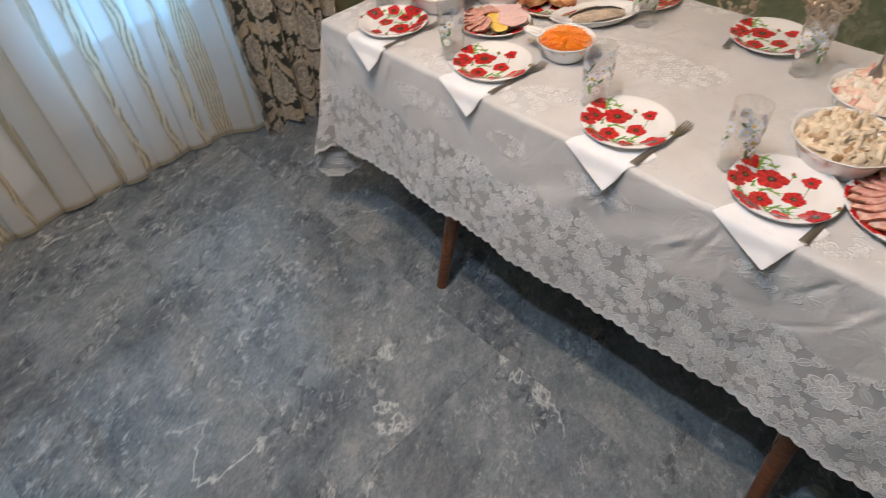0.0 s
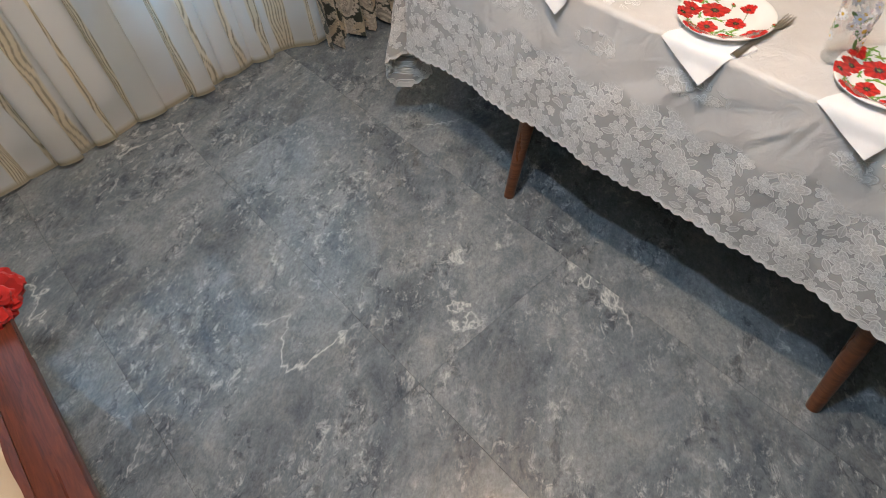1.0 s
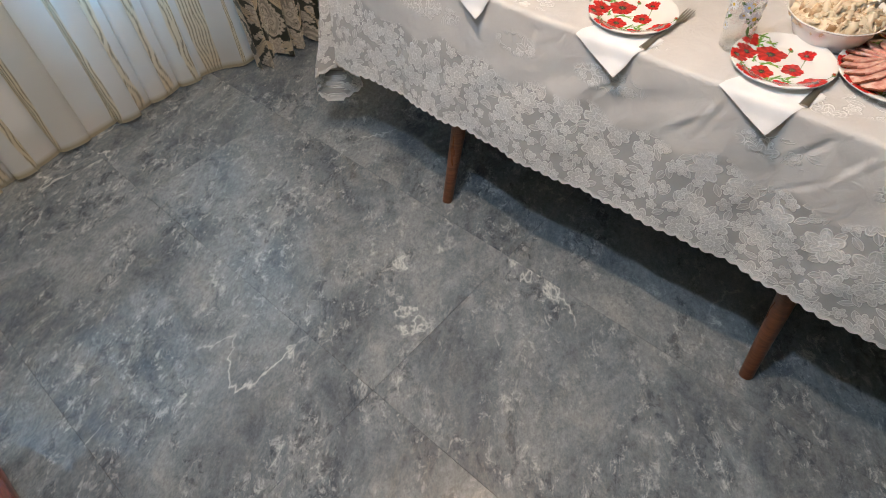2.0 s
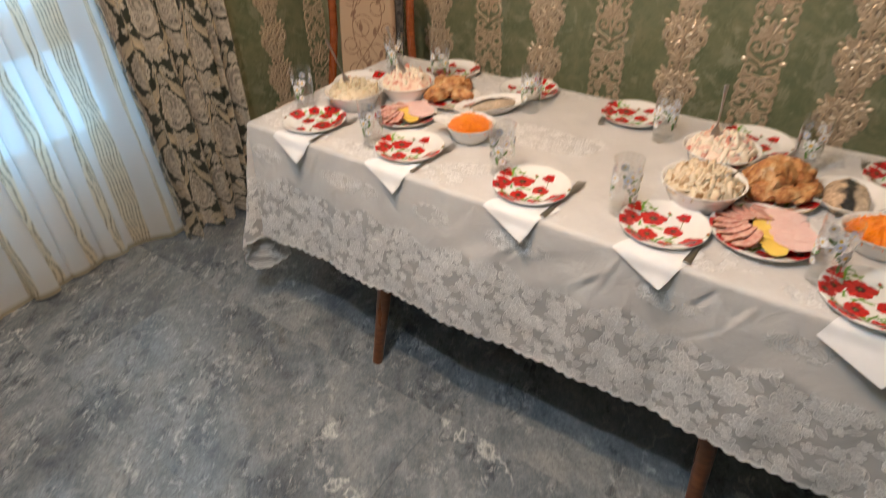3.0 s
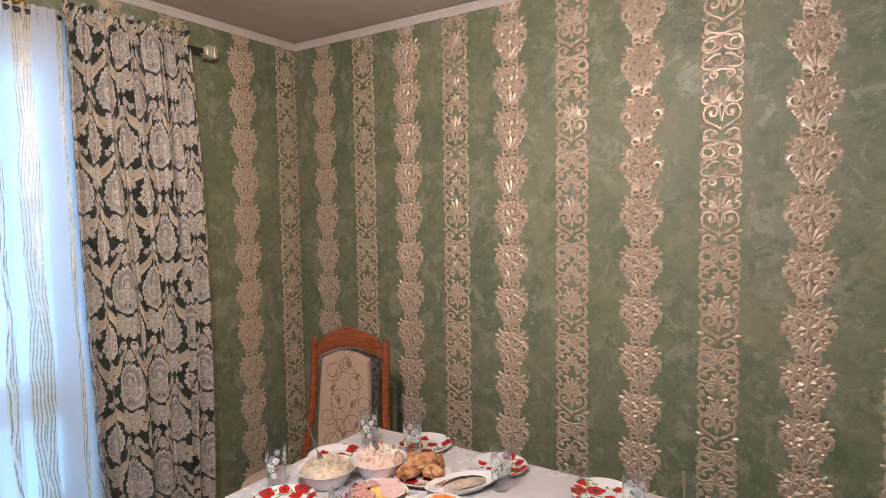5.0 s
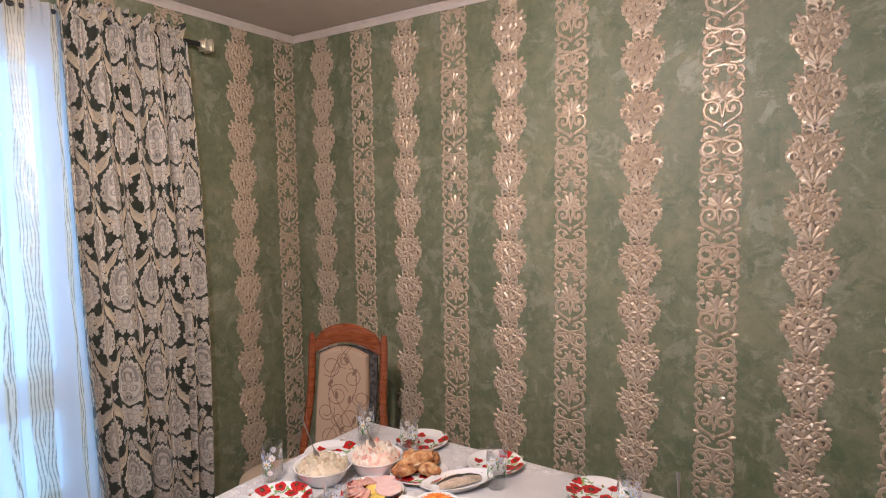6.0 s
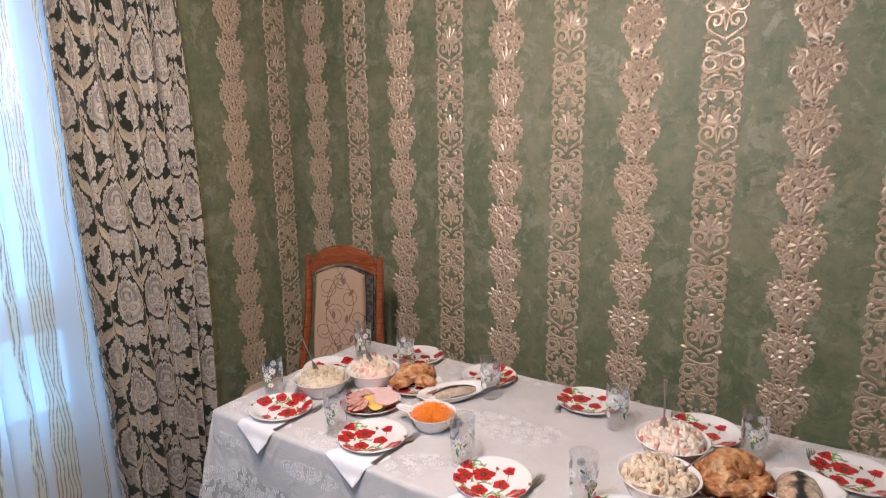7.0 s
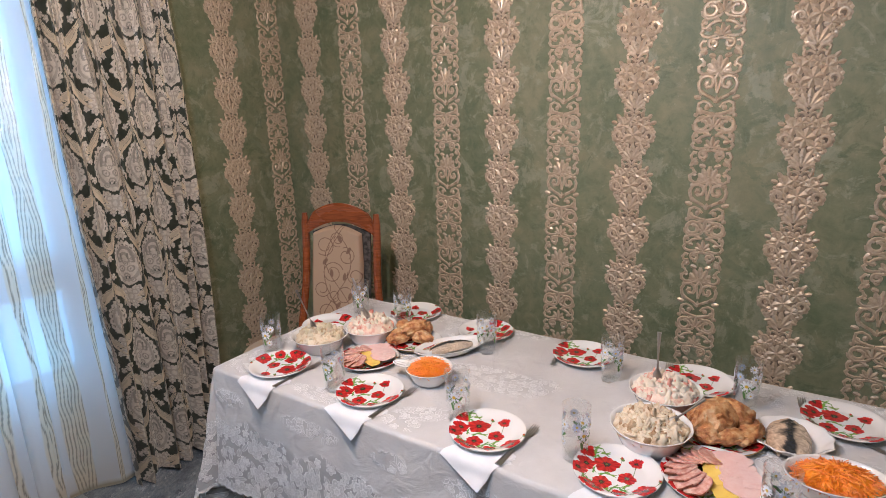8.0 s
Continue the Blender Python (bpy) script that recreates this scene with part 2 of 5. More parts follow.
def damask():
    m = material("damask curtain fabric", (0.3, 0.26, 0.2), 0.6, Sheen_Weight=0.15)
    n = Nodes(m)
    sep = n.add("ShaderNodeSeparateColor")
    n.put(sep.inputs[0], n.attr("pattern").outputs["Color"])
    v = n.place()
    light = n.ramp(n.noise(60, 5, 0.6, v), [(0.3, (0.45, 0.4, 0.325)), (0.7, (0.62, 0.56, 0.47))])
    dark = n.ramp(n.noise(40, 4, 0.6, v), [(0.3, (0.015, 0.021, 0.013)), (0.7, (0.034, 0.041, 0.026))])
    col = n.mix(sep.outputs[0], dark, light)
    col = n.mix(n.math("MULTIPLY", sep.outputs[2], 0.7), col, (0.56, 0.45, 0.29))
    n.colour(n.mix(sep.outputs[1], col, (0.25, 0.225, 0.195)))
    n.rough(n.ramp(sep.outputs[0], [(0, 0.42), (1, 0.7)]))
    n.bump(n.mix(0.6, n.noise(500, 2, 0.5, v), sep.outputs[0]), 0.35, 0.002)
    return m


def sheer():
    m = material("sheer voile", (0.8, 0.8, 0.8), 0.7)
    n = Nodes(m)
    sep = n.add("ShaderNodeSeparateColor")
    n.put(sep.inputs[0], n.attr("pattern").outputs["Color"])
    gold = n.mix(sep.outputs[1], (0.9, 0.9, 0.89), (0.77, 0.67, 0.49))
    diff = n.add("ShaderNodeBsdfDiffuse", Color=gold)
    tra = n.add("ShaderNodeBsdfTranslucent", Color=gold)
    glo = n.add("ShaderNodeBsdfGlossy", Color=(0.95, 0.84, 0.66, 1), Roughness=0.16)
    crimp = n.add("ShaderNodeBump", Strength=0.9, Distance=0.004, Height=n.noise(120, 3, 0.6, n.place()))
    n.put(glo.inputs["Normal"], crimp.outputs[0])
    clear = n.add("ShaderNodeBsdfTransparent")
    body = n.add("ShaderNodeMixShader", Fac=0.52)
    n.put(body.inputs[1], diff.outputs[0])
    n.put(body.inputs[2], tra.outputs[0])
    shine = n.add("ShaderNodeMixShader")
    n.put(shine.inputs[0], n.math("MULTIPLY", sep.outputs[2], 0.6))
    n.put(shine.inputs[1], body.outputs[0])
    n.put(shine.inputs[2], glo.outputs[0])
    out = n.add("ShaderNodeMixShader")
    n.put(out.inputs[0], n.math("ADD", n.math("MULTIPLY", sep.outputs[1], 0.14), 0.83))
    n.put(out.inputs[1], clear.outputs[0])
    n.put(out.inputs[2], shine.outputs[0])
    n.t.links.new(out.outputs[0], n.t.nodes["Material Output"].inputs[0])
    return m


def painted(name, rough=0.25, coat=0.3):
    """A surface whose print is laid down on the mesh."""
    m = material(name, (0.8, 0.8, 0.8), rough, Coat_Weight=coat)
    n = Nodes(m)
    n.colour(n.attr("pattern").outputs["Color"])
    return m


def speckled(name, stops, scale=40, rough=0.5, islands=False, bump=0.4, sss=0.0):
    m = material(name, stops[0][1], rough)
    n = Nodes(m)
    v = n.place()
    k = n.noise(scale, 6, 0.62, v)
    if islands:
        g = n.add("ShaderNodeNewGeometry")
        k = n.math("ADD", n.math("MULTIPLY", k, 0.4), n.math("MULTIPLY", g.outputs["Random Per Island"], 0.6))
    n.colour(n.ramp(k, stops))
    n.bump(n.noise(scale * 4, 5, 0.6, v), bump, 0.003)
    if sss:
        n.b.inputs["Subsurface Weight"].default_value = sss
        n.b.inputs["Subsurface Radius"].default_value = (0.006, 0.004, 0.003)
        n.b.inputs["Subsurface Scale"].default_value = 0.5
    return m


M_WALL, M_FOIL, M_TILE = plaster_green(), foil(), tile_stone()
# dark browns that paint the shade in the gaps between the stripe's blossoms
M_GAP_SHADE = foil_ground("painted gap shade", (0.13, 0.1, 0.068), (0.26, 0.2, 0.145))
M_CEIL = speckled("matt ceiling paint", [(0.3, (0.52, 0.45, 0.385)), (0.7, (0.58, 0.51, 0.44))], 6, 0.8, bump=0.08)
M_TRIM = speckled("cream moulding paint", [(0.3, (0.6, 0.52, 0.46)), (0.7, (0.68, 0.6, 0.53))], 20, 0.5, bump=0.1)
M_GROUT = material("dark grout", (0.07, 0.075, 0.08), 0.8)
M_LINEN, M_DAMASK, M_SHEER = table_linen(), damask(), sheer()
M_LEG = wood("stained beech leg", (0.085, 0.026, 0.011), (0.2, 0.072, 0.03), 0.32)
M_CHAIR = wood("cherry stained chair wood", (0.16, 0.038, 0.013), (0.31, 0.088, 0.03), 0.25)
M_RAIL = wood("polished mahogany board", (0.05, 0.01, 0.005), (0.16, 0.04, 0.018), 0.32, (3, 30, 30))
M_PLATE = painted("glazed poppy plate", 0.12, 0.5)
M_PORC = material("white glazed porcelain", (0.78, 0.77, 0.75), 0.12, Coat_Weight=0.5)
def clear_glass():
    """Thin glass: clear, with a Fresnel gloss."""
    m = material("clear glass", (1, 1, 1), 0.02)
    n = Nodes(m)
    clear = n.add("ShaderNodeBsdfTransparent", Color=(0.97, 0.975, 0.975, 1))
    gloss = n.add("ShaderNodeBsdfGlossy", Color=(1, 1, 1, 1), Roughness=0.03)
    f = n.add("ShaderNodeLayerWeight", Blend=0.5)
    out = n.add("ShaderNodeMixShader")
    n.put(out.inputs[0], n.math("ADD", n.math("MULTIPLY", n.math("POWER", f.outputs["Facing"], 3.5), 0.7), 0.065))
    n.put(out.inputs[1], clear.outputs[0])
    n.put(out.inputs[2], gloss.outputs[0])
    n.t.links.new(out.outputs[0], n.t.nodes["Material Output"].inputs[0])
    return m


M_GLASS = clear_glass()
M_PANE = material("window glass", (1, 1, 1), 0.0, Transmission_Weight=1.0, IOR=1.05)
M_STEEL = material("brushed steel", (0.45, 0.43, 0.41), 0.28, 1.0)
M_BRASS = material("polished brass", (0.75, 0.52, 0.2), 0.18, 1.0)
M_PALE = material("pale polished gilt", (0.92, 0.86, 0.72), 0.38, 0.85)
M_NAPKIN = cloth("white paper napkin", (0.82, 0.82, 0.83), 0.85, 600, 0.1)
M_PVC = material("white window plastic", (0.78, 0.79, 0.8), 0.35)
M_RADIATOR = material("white radiator enamel", (0.75, 0.75, 0.74), 0.35)
M_RED = cloth("red fleece", (0.5, 0.012, 0.008), 0.9, 300, 0.5)
M_CREAM = cloth("cream upholstery", (0.55, 0.42, 0.28), 0.85, 500, 0.3)
M_UPHOL = painted("vine patterned upholstery", 0.8, 0.0)
M_DARKBACK = speckled("dark patterned back cloth", [(0.42, (0.02, 0.018, 0.016)), (0.58, (0.09, 0.08, 0.07))], 60, 0.8)
M_BLACK = material("black iron", (0.02, 0.02, 0.02), 0.4)
M_SKY = bpy.data.materials.new("pale sky glow")
M_SKY.use_nodes = True
M_SKY.node_tree.nodes.remove(M_SKY.node_tree.nodes["Principled BSDF"])
glow = M_SKY.node_tree.nodes.new("ShaderNodeEmission")
glow.inputs[0].default_value, glow.inputs[1].default_value = (0.24, 0.6, 1.0, 1), 2.8
M_SKY.node_tree.links.new(glow.outputs[0], M_SKY.node_tree.nodes["Material Output"].inputs[0])
M_GREY = speckled("pale exterior render", [(0.3, (0.5, 0.52, 0.53)), (0.7, (0.6, 0.62, 0.63))], 4, 0.9)


# ---- building helpers ----
def thing(name, label, category, at=(0, 0, 0), turn=0.0, group=""):
    ob = new(name)
    ob.empty_display_size = 0.05
    ob.matrix_world = pose(*at, 0, 0, turn)
    return tagged(ob, label, category, group)


def from_bm(name, bm, mat, smooth=True):
    me = bpy.data.meshes.new(name)
    bm.to_mesh(me)
    bm.free()
    me.materials.append(mat)
    if smooth:
        me.shade_smooth()
        me.set_sharp_from_angle(angle=radians(38))
    return me


def part(name, bm, mat, parent=None, label="", at=None, smooth=True):
    """Links a bmesh, or a mesh, as one object under parent."""
    me = bm if isinstance(bm, bpy.types.Mesh) else from_bm(name, bm, mat, smooth)
    ob = new(name, me)
    if parent is not None:
        ob.parent = parent
    if at is not None:
        ob.matrix_local = at
    if label:
        tagged(ob, label)
    return ob


def box(bm, lo, hi, bevel=0.0, m=None):
    got = bmesh.ops.create_cube(bm, size=1)
    vs = got["verts"]
    for v in vs:
        v.co = Vector([(a + b) / 2 + c * (b - a) for a, b, c in zip(lo, hi, v.co)])
    if bevel:
        es = list({e for v in vs for e in v.link_edges})
        vs = list({v for f in bmesh.ops.bevel(bm, geom=es, offset=bevel, segments=2, affect="EDGES", profile=0.6)["faces"] for v in f.verts} | {v for v in vs if v.is_valid})
    if m is not None:
        bmesh.ops.transform(bm, matrix=m, verts=vs)
    return vs


def boxed(lo, hi, bevel=0.0, m=None):
    bm = bmesh.new()
    box(bm, lo, hi, bevel, m)
    return bm


def lathe(profile, seg=48, squash=1.0):
    """A turned shape from (radius, height) pairs."""
    bm = bmesh.new()
    rings = []
    for r, z in profile:
        if r < 1e-5:
            rings.append([bm.verts.new((0, 0, z))])
        else:
            rings.append([bm.verts.new((r * math.cos(2 * math.pi * i / seg), squash * r * math.sin(2 * math.pi * i / seg), z)) for i in range(seg)])
    for a, b in zip(rings, rings[1:]):
        for i in range(seg):
            j = (i + 1) % seg
            if len(a) == 1 and len(b) > 1:
                bm.faces.new((a[0], b[j], b[i]))
            elif len(b) == 1 and len(a) > 1:
                bm.faces.new((a[i], a[j], b[0]))
            elif len(a) > 1:
                bm.faces.new((a[i], a[j], b[j], b[i]))
    bmesh.ops.recalc_face_normals(bm, faces=bm.faces)
    return bm


def tube(bm, points, radii, seg=8, flat=1.0, cap=True):
    """A round or flattened bar along points."""
    pts = [Vector(p) for p in points]
    rings = []
    side = None
    for i, p in enumerate(pts):
        d = (pts[min(i + 1, len(pts) - 1)] - pts[max(i - 1, 0)]).normalized()
        if side is None:
            side = d.cross(Vector((0, 0, 1)))
            if side.length < 0.05:
                side = Vector((1, 0, 0))
        side = (side - side.dot(d) * d).normalized()
        up = d.cross(side)
        r = float(radii[i] if isinstance(radii, (list, tuple)) else radii)
        rings.append([bm.verts.new(p + r * (math.cos(a) * side + flat * math.sin(a) * up)) for a in (2 * math.pi * k / seg for k in range(seg))])
    for a, b in zip(rings, rings[1:]):
        for k in range(seg):
            bm.faces.new((a[k], a[(k + 1) % seg], b[(k + 1) % seg], b[k]))
    if cap:
        bm.faces.new(rings[0][::-1])
        bm.faces.new(rings[-1])


def sheet(name, X, Y, Z, mat, pattern=None, closed=False):
    """A mesh from three equal grids of coordinates, with a printed pattern."""
    nu, nv = X.shape
    co = np.stack([X, Y, Z], -1).reshape(-1, 3).astype(np.float32)
    idx = np.arange(nu * nv).reshape(nu, nv)
    if closed:
        idx = np.vstack([idx, idx[:1]])
    q = np.stack([idx[:-1, :-1], idx[1:, :-1], idx[1:, 1:], idx[:-1, 1:]], -1).reshape(-1, 4)
    me = bpy.data.meshes.new(name)
    me.vertices.add(len(co))
    me.vertices.foreach_set("co", co.ravel())
    me.loops.add(q.size)
    me.loops.foreach_set("vertex_index", q.ravel().astype(np.int32))
    me.polygons.add(len(q))
    me.polygons.foreach_set("loop_start", np.arange(0, q.size, 4, dtype=np.int32))
    me.update(calc_edges=True)
    if pattern is not None:
        layer = me.color_attributes.new("pattern", "FLOAT_COLOR", "POINT")
        rgba = np.concatenate([pattern.reshape(-1, 3), np.ones((len(co), 1))], 1).astype(np.float32)
        layer.data.foreach_set("color", rgba.ravel())
    me.materials.append(mat)
    me.shade_smooth()
    return me


def step(a, b, x):
    t = np.clip((x - a) / (b - a), 0, 1)
    return t * t * (3 - 2 * t)


# ---- the room ----
WX, WY, CEIL = -2.457, 2.38, 2.556
EAST, SOUTH = 2.3, -2.4


def structure(name, bm, mat, label, category, smooth=False):
    ob = part(name, bm, mat, None, label, smooth=smooth)
    return tagged(ob, label, category, kind="structure")


wall_north = structure("wall_north", boxed((WX - 0.3, WY, 0), (EAST + 0.2, WY + 0.2, CEIL + 0.1)), M_WALL, "green mottled plaster-effect wallpaper wall with bronze stripes", "wall")
structure("wall_east", boxed((EAST, SOUTH - 0.2, 0), (EAST + 0.2, WY, CEIL + 0.1)), M_WALL, "plain green plaster-effect wall behind the walk", "wall")
structure("wall_south", boxed((WX - 0.3, SOUTH - 0.2, 0), (EAST, SOUTH, CEIL + 0.1)), M_WALL, "plain green plaster-effect wall behind the walk", "wall")
# the window wall: piers, sill and lintel round one opening
OY0, OY1, OZ0, OZ1 = -0.95, 1.28, 0.8, 2.32
DY0 = 0.45  # from here to OY1 a balcony door goes down to the floor
bm = bmesh.new()
box(bm, (WX - 0.3, OY1, 0), (WX, WY, CEIL + 0.1))
box(bm, (WX - 0.3, SOUTH, 0), (WX, OY0, CEIL + 0.1))
box(bm, (WX - 0.3, OY0, 0), (WX, DY0, OZ0))
box(bm, (WX - 0.3, OY0, OZ1), (WX, OY1, CEIL + 0.1))
wall_west = structure("wall_west", bm, M_WALL, "green wallpapered wall pierced by a white window and balcony door", "wall")
structure("ceiling", boxed((WX - 0.3, SOUTH - 0.2, CEIL), (EAST + 0.2, WY + 0.2, CEIL + 0.12)), M_CEIL, "matt off-white ceiling", "ceiling")


def cornice(name, a, b, inward):
    """A coved moulding along the top of a wall."""
    prof = [(0, -0.032), (0.005, -0.032), (0.008, -0.026), (0.011, -0.017), (0.019, -0.01), (0.024, -0.006), (0.026, 0.0)]
    bm = bmesh.new()
    d = Vector(inward)
    rings = [[bm.verts.new(Vector((*p, CEIL - 0.003)) + d * (r + 0.002) + Vector((0, 0, z))) for r, z in prof] for p in (a, b)]
    for i in range(len(prof) - 1):
        bm.faces.new((rings[0][i], rings[0][i + 1], rings[1][i + 1], rings[1][i]))
    bmesh.ops.recalc_face_normals(bm, faces=bm.faces)
    return structure(name, bm, M_TRIM, "narrow cream moulding between wall and ceiling", "moulding", True)


cornice("trim_north", (WX, WY), (EAST, WY), (0, -1, 0))
cornice("trim_west", (WX, SOUTH), (WX, WY), (1, 0, 0))
for nm, lo, hi in (("baseboard_north", (WX + 0.02, WY - 0.016, 0), (EAST, WY, 0.08)), ("baseboard_west", (WX, SOUTH, 0), (WX + 0.016, WY - 0.018, 0.08))):
    structure(nm, boxed(lo, hi, 0.004), M_TRIM, "low cream skirting board along the wall", "skirting")
structure("floor", boxed((WX, SOUTH, -0.12), (EAST, WY, -0.004)), M_GROUT, "floor of large polished blue-grey stone-look tiles", "floor")
floor = bpy.data.objects["floor"]
structure("ground", boxed((-300, -300, -3.2), (-2.9, 300, -3.0)), M_GREY, "pale ground outside far below the window", "ground")


def framed(bm, a, b, lo, hi, x0, x1, s, bevel=0.007):
    """Four bars round an opening from a to b and lo to hi."""
    for p, q in (((x0, a, lo), (x1, a + s, hi)), ((x0, b - s, lo), (x1, b, hi)), ((x0, a + s, lo), (x1, b - s, lo + s)), ((x0, a + s, hi - s), (x1, b - s, hi))):
        box(bm, p, q, bevel)


def glazed(w, a, b, lo, hi, name="sash"):
    bm = bmesh.new()
    framed(bm, a, b, lo, hi, 0.012, 0.075, 0.06)
    sash = part(name, bm, M_PVC, w)
    p = part("pane", boxed((0.04, a + 0.06, lo + 0.06), (0.046, b - 0.06, hi - 0.06)), M_PANE, sash, smooth=False)
    p.visible_shadow = False
    return sash


def window():
    w = thing("window_1", "white plastic window behind the sheer curtain", "window", (WX - 0.17, 0, 0))
    w["kind"] = "structure"
    t = 0.05
    bm = bmesh.new()
    framed(bm, OY0, DY0, OZ0, OZ1, 0, 0.06, t)
    part("window_frame", bm, M_PVC, w)
    edges = np.linspace(OY0 + t, DY0 - t, 3)
    for a, b in zip(edges, edges[1:]):
        glazed(w, a, b, OZ0 + t, OZ1 - t)
    part("window_sill", boxed((0.08, OY0 - 0.04, OZ0 - 0.035), (0.26, DY0 - 0.01, OZ0 - 0.004), 0.01), M_PVC, w)
    d = thing("door_1", "white plastic balcony door with glass behind the sheer curtain", "door", (WX - 0.17, 0, 0))
    d["kind"] = "structure"
    bm = bmesh.new()
    framed(bm, DY0 + 0.002, OY1, 0.0, OZ1, 0, 0.06, t)
    part("door_frame", bm, M_PVC, d)
    leaf = glazed(d, DY0 + 0.002 + t, OY1 - t, t, OZ1 - t, "door_leaf")
    part("panel", boxed((0.03, DY0 + 0.11, 0.1), (0.062, OY1 - 0.11, 0.5), 0.004), M_PVC, leaf)
    part("rail", boxed((0.01, DY0 + 0.11, 0.84), (0.078, OY1 - 0.11, 0.99), 0.006), M_PVC, leaf)
    bm = bmesh.new()
    tube(bm, [(0.076, DY0 + 0.085, 1.05), (0.105, DY0 + 0.085, 1.05), (0.11, DY0 + 0.085, 1.04), (0.11, DY0 + 0.085, 0.94)], 0.008)
    part("door_handle", bm, M_PVC, leaf)
    structure("backdrop", boxed((-4.6, -7, -1.5), (-4.5, 8, 6)), M_SKY, "plain pale blue sky outside the window", "sky")


window()


def radiator():
    r = thing("radiator", "white enamelled panel radiator under the window", "radiator", (WX + 0.003, 0, 0))
    bm = bmesh.new()
    box(bm, (0.0, -0.75, 0.14), (0.022, 0.3, 0.68), 0.008)
    part("panel", bm, M_RADIATOR, r)
    rib = from_bm("rib", boxed((0.02, 0, 0.18), (0.03, 0.028, 0.64), 0.004), M_RADIATOR)
    for i in range(21):
        part("rib", rib, None, r, at=pose(0, -0.73 + i * 0.05, 0))
    part("grille", boxed((-0.002, -0.755, 0.682), (0.03, 0.305, 0.7), 0.004), M_RADIATOR, r)
    bm = bmesh.new()
    tube(bm, [(0.012, 0.3, 0.2), (0.012, 0.34, 0.2), (0.02, 0.37, 0.19), (0.02, 0.385, 0.14), (0.02, 0.387, 0.0)], 0.011)
    part("pipe", bm, M_RADIATOR, r)
    bm = bmesh.new()
    tube(bm, [(0.008 + 0.004 * math.sin(a), 0.36 + 0.2 * math.cos(a) + 0.05 * a, 0.2 + 0.13 * math.sin(a)) for a in np.linspace(-1.5, 3.6, 30)], 0.009)
    part("hose", bm, M_PVC, r, "bent white plastic hose")


radiator()


# ---- wallpaper stripes ----
def petal_mesh(bm, x, z, r, ang, length, width, lift, n=5):
    """A leaf, raised along its middle, lying on the wall (x, z), y towards the room is minus."""
    c, s = math.cos(ang), math.sin(ang)
    mid, left, right = [], [], []
    for i in range(n):
        t = i / (n - 1)
        w = width * math.sin(math.pi * (0.1 + 0.83 * t)) ** 0.6
        px, pz = x + c * (r + t * length), z + s * (r + t * length)
        mid.append(bm.verts.new((px, -lift * (0.55 + 0.45 * math.sin(math.pi * t)), pz)))
        left.append(bm.verts.new((px - s * w, -0.0006, pz + c * w)))
        right.append(bm.verts.new((px + s * w, -0.0006, pz - c * w)))
    for i in range(n - 1):
        bm.faces.new((mid[i], mid[i + 1], left[i + 1], left[i]))
        bm.faces.new((right[i], right[i + 1], mid[i + 1], mid[i]))


def bump_dot(bm, x, z, r, lift):
    top = bm.verts.new((x, -lift, z))
    ring = [bm.verts.new((x + r * math.cos(k * math.pi / 3), -0.0008, z + r * math.sin(k * math.pi / 3))) for k in range(6)]
    for k in range(6):
        bm.faces.new((top, ring[k], ring[(k + 1) % 6]))


def ribbon(bm, pts, widths, lift=0.0065, fat=1.45, low=0.6):
    """A raised band along points on the wall, mirrored to both sides of the stripe."""
    for side in (-1, 1):
        prev = None
        n = len(pts)
        for i, (x, z) in enumerate(pts):
            a, b = pts[max(i - 1, 0)], pts[min(i + 1, n - 1)]
            dx, dz = b[0] - a[0], b[1] - a[1]
            d = math.hypot(dx, dz) or 1.0
            nx, nz = -dz / d, dx / d
            w = fat * (widths[0] + (widths[1] - widths[0]) * i / (n - 1))
            row = [bm.verts.new((side * (x + nx * w * q), -lift * low * up, z + nz * w * q)) for q, up in ((-1, 0.1), (-0.45, 0.9), (0.45, 1.0), (1, 0.1))]
            if prev:
                for k in range(3):
                    bm.faces.new((prev[k], row[k], row[k + 1], prev[k + 1]))
            prev = row


def curl(x, z, r, a0, turns, shrink=0.7, n=16):
    """Points of a spiral about (x, z), winding inwards from the angle a0 in degrees."""
    out = []
    for i in range(n + 1):
        t = i / n
        a = radians(a0) + 2 * math.pi * turns * t
        out.append((x + r * (1 - shrink * t) * math.cos(a), z + r * (1 - shrink * t) * math.sin(a)))
    return out


def palmette(bm, x, z, s, lobes=7, spread=1.25):
    """An upright leaf of several lobes, the middle one tallest."""
    for k in range(lobes):
        u = 2 * k / (lobes - 1) - 1
        l = s * (1 - 0.42 * abs(u) ** 1.3)
        petal_mesh(bm, x + 0.06 * s * u, z, 0.05 * s, math.pi / 2 - spread * u, l, 0.19 * s, 0.0055 - 0.0015 * abs(u))
    bump_dot(bm, x, z + 0.05 * s, 0.09 * s, 0.006)


def blossom(bm, x, z, r, petals, turn, lift=0.0085):
    for k in range(petals):
        petal_mesh(bm, x, z, 0.12 * r, turn + 2 * math.pi * k / petals, 0.98 * r, 0.5 * r * 5 / petals, 0.7 * lift, 5)
    bump_dot(bm, x, z, 0.2 * r, 0.7 * lift + 0.001)


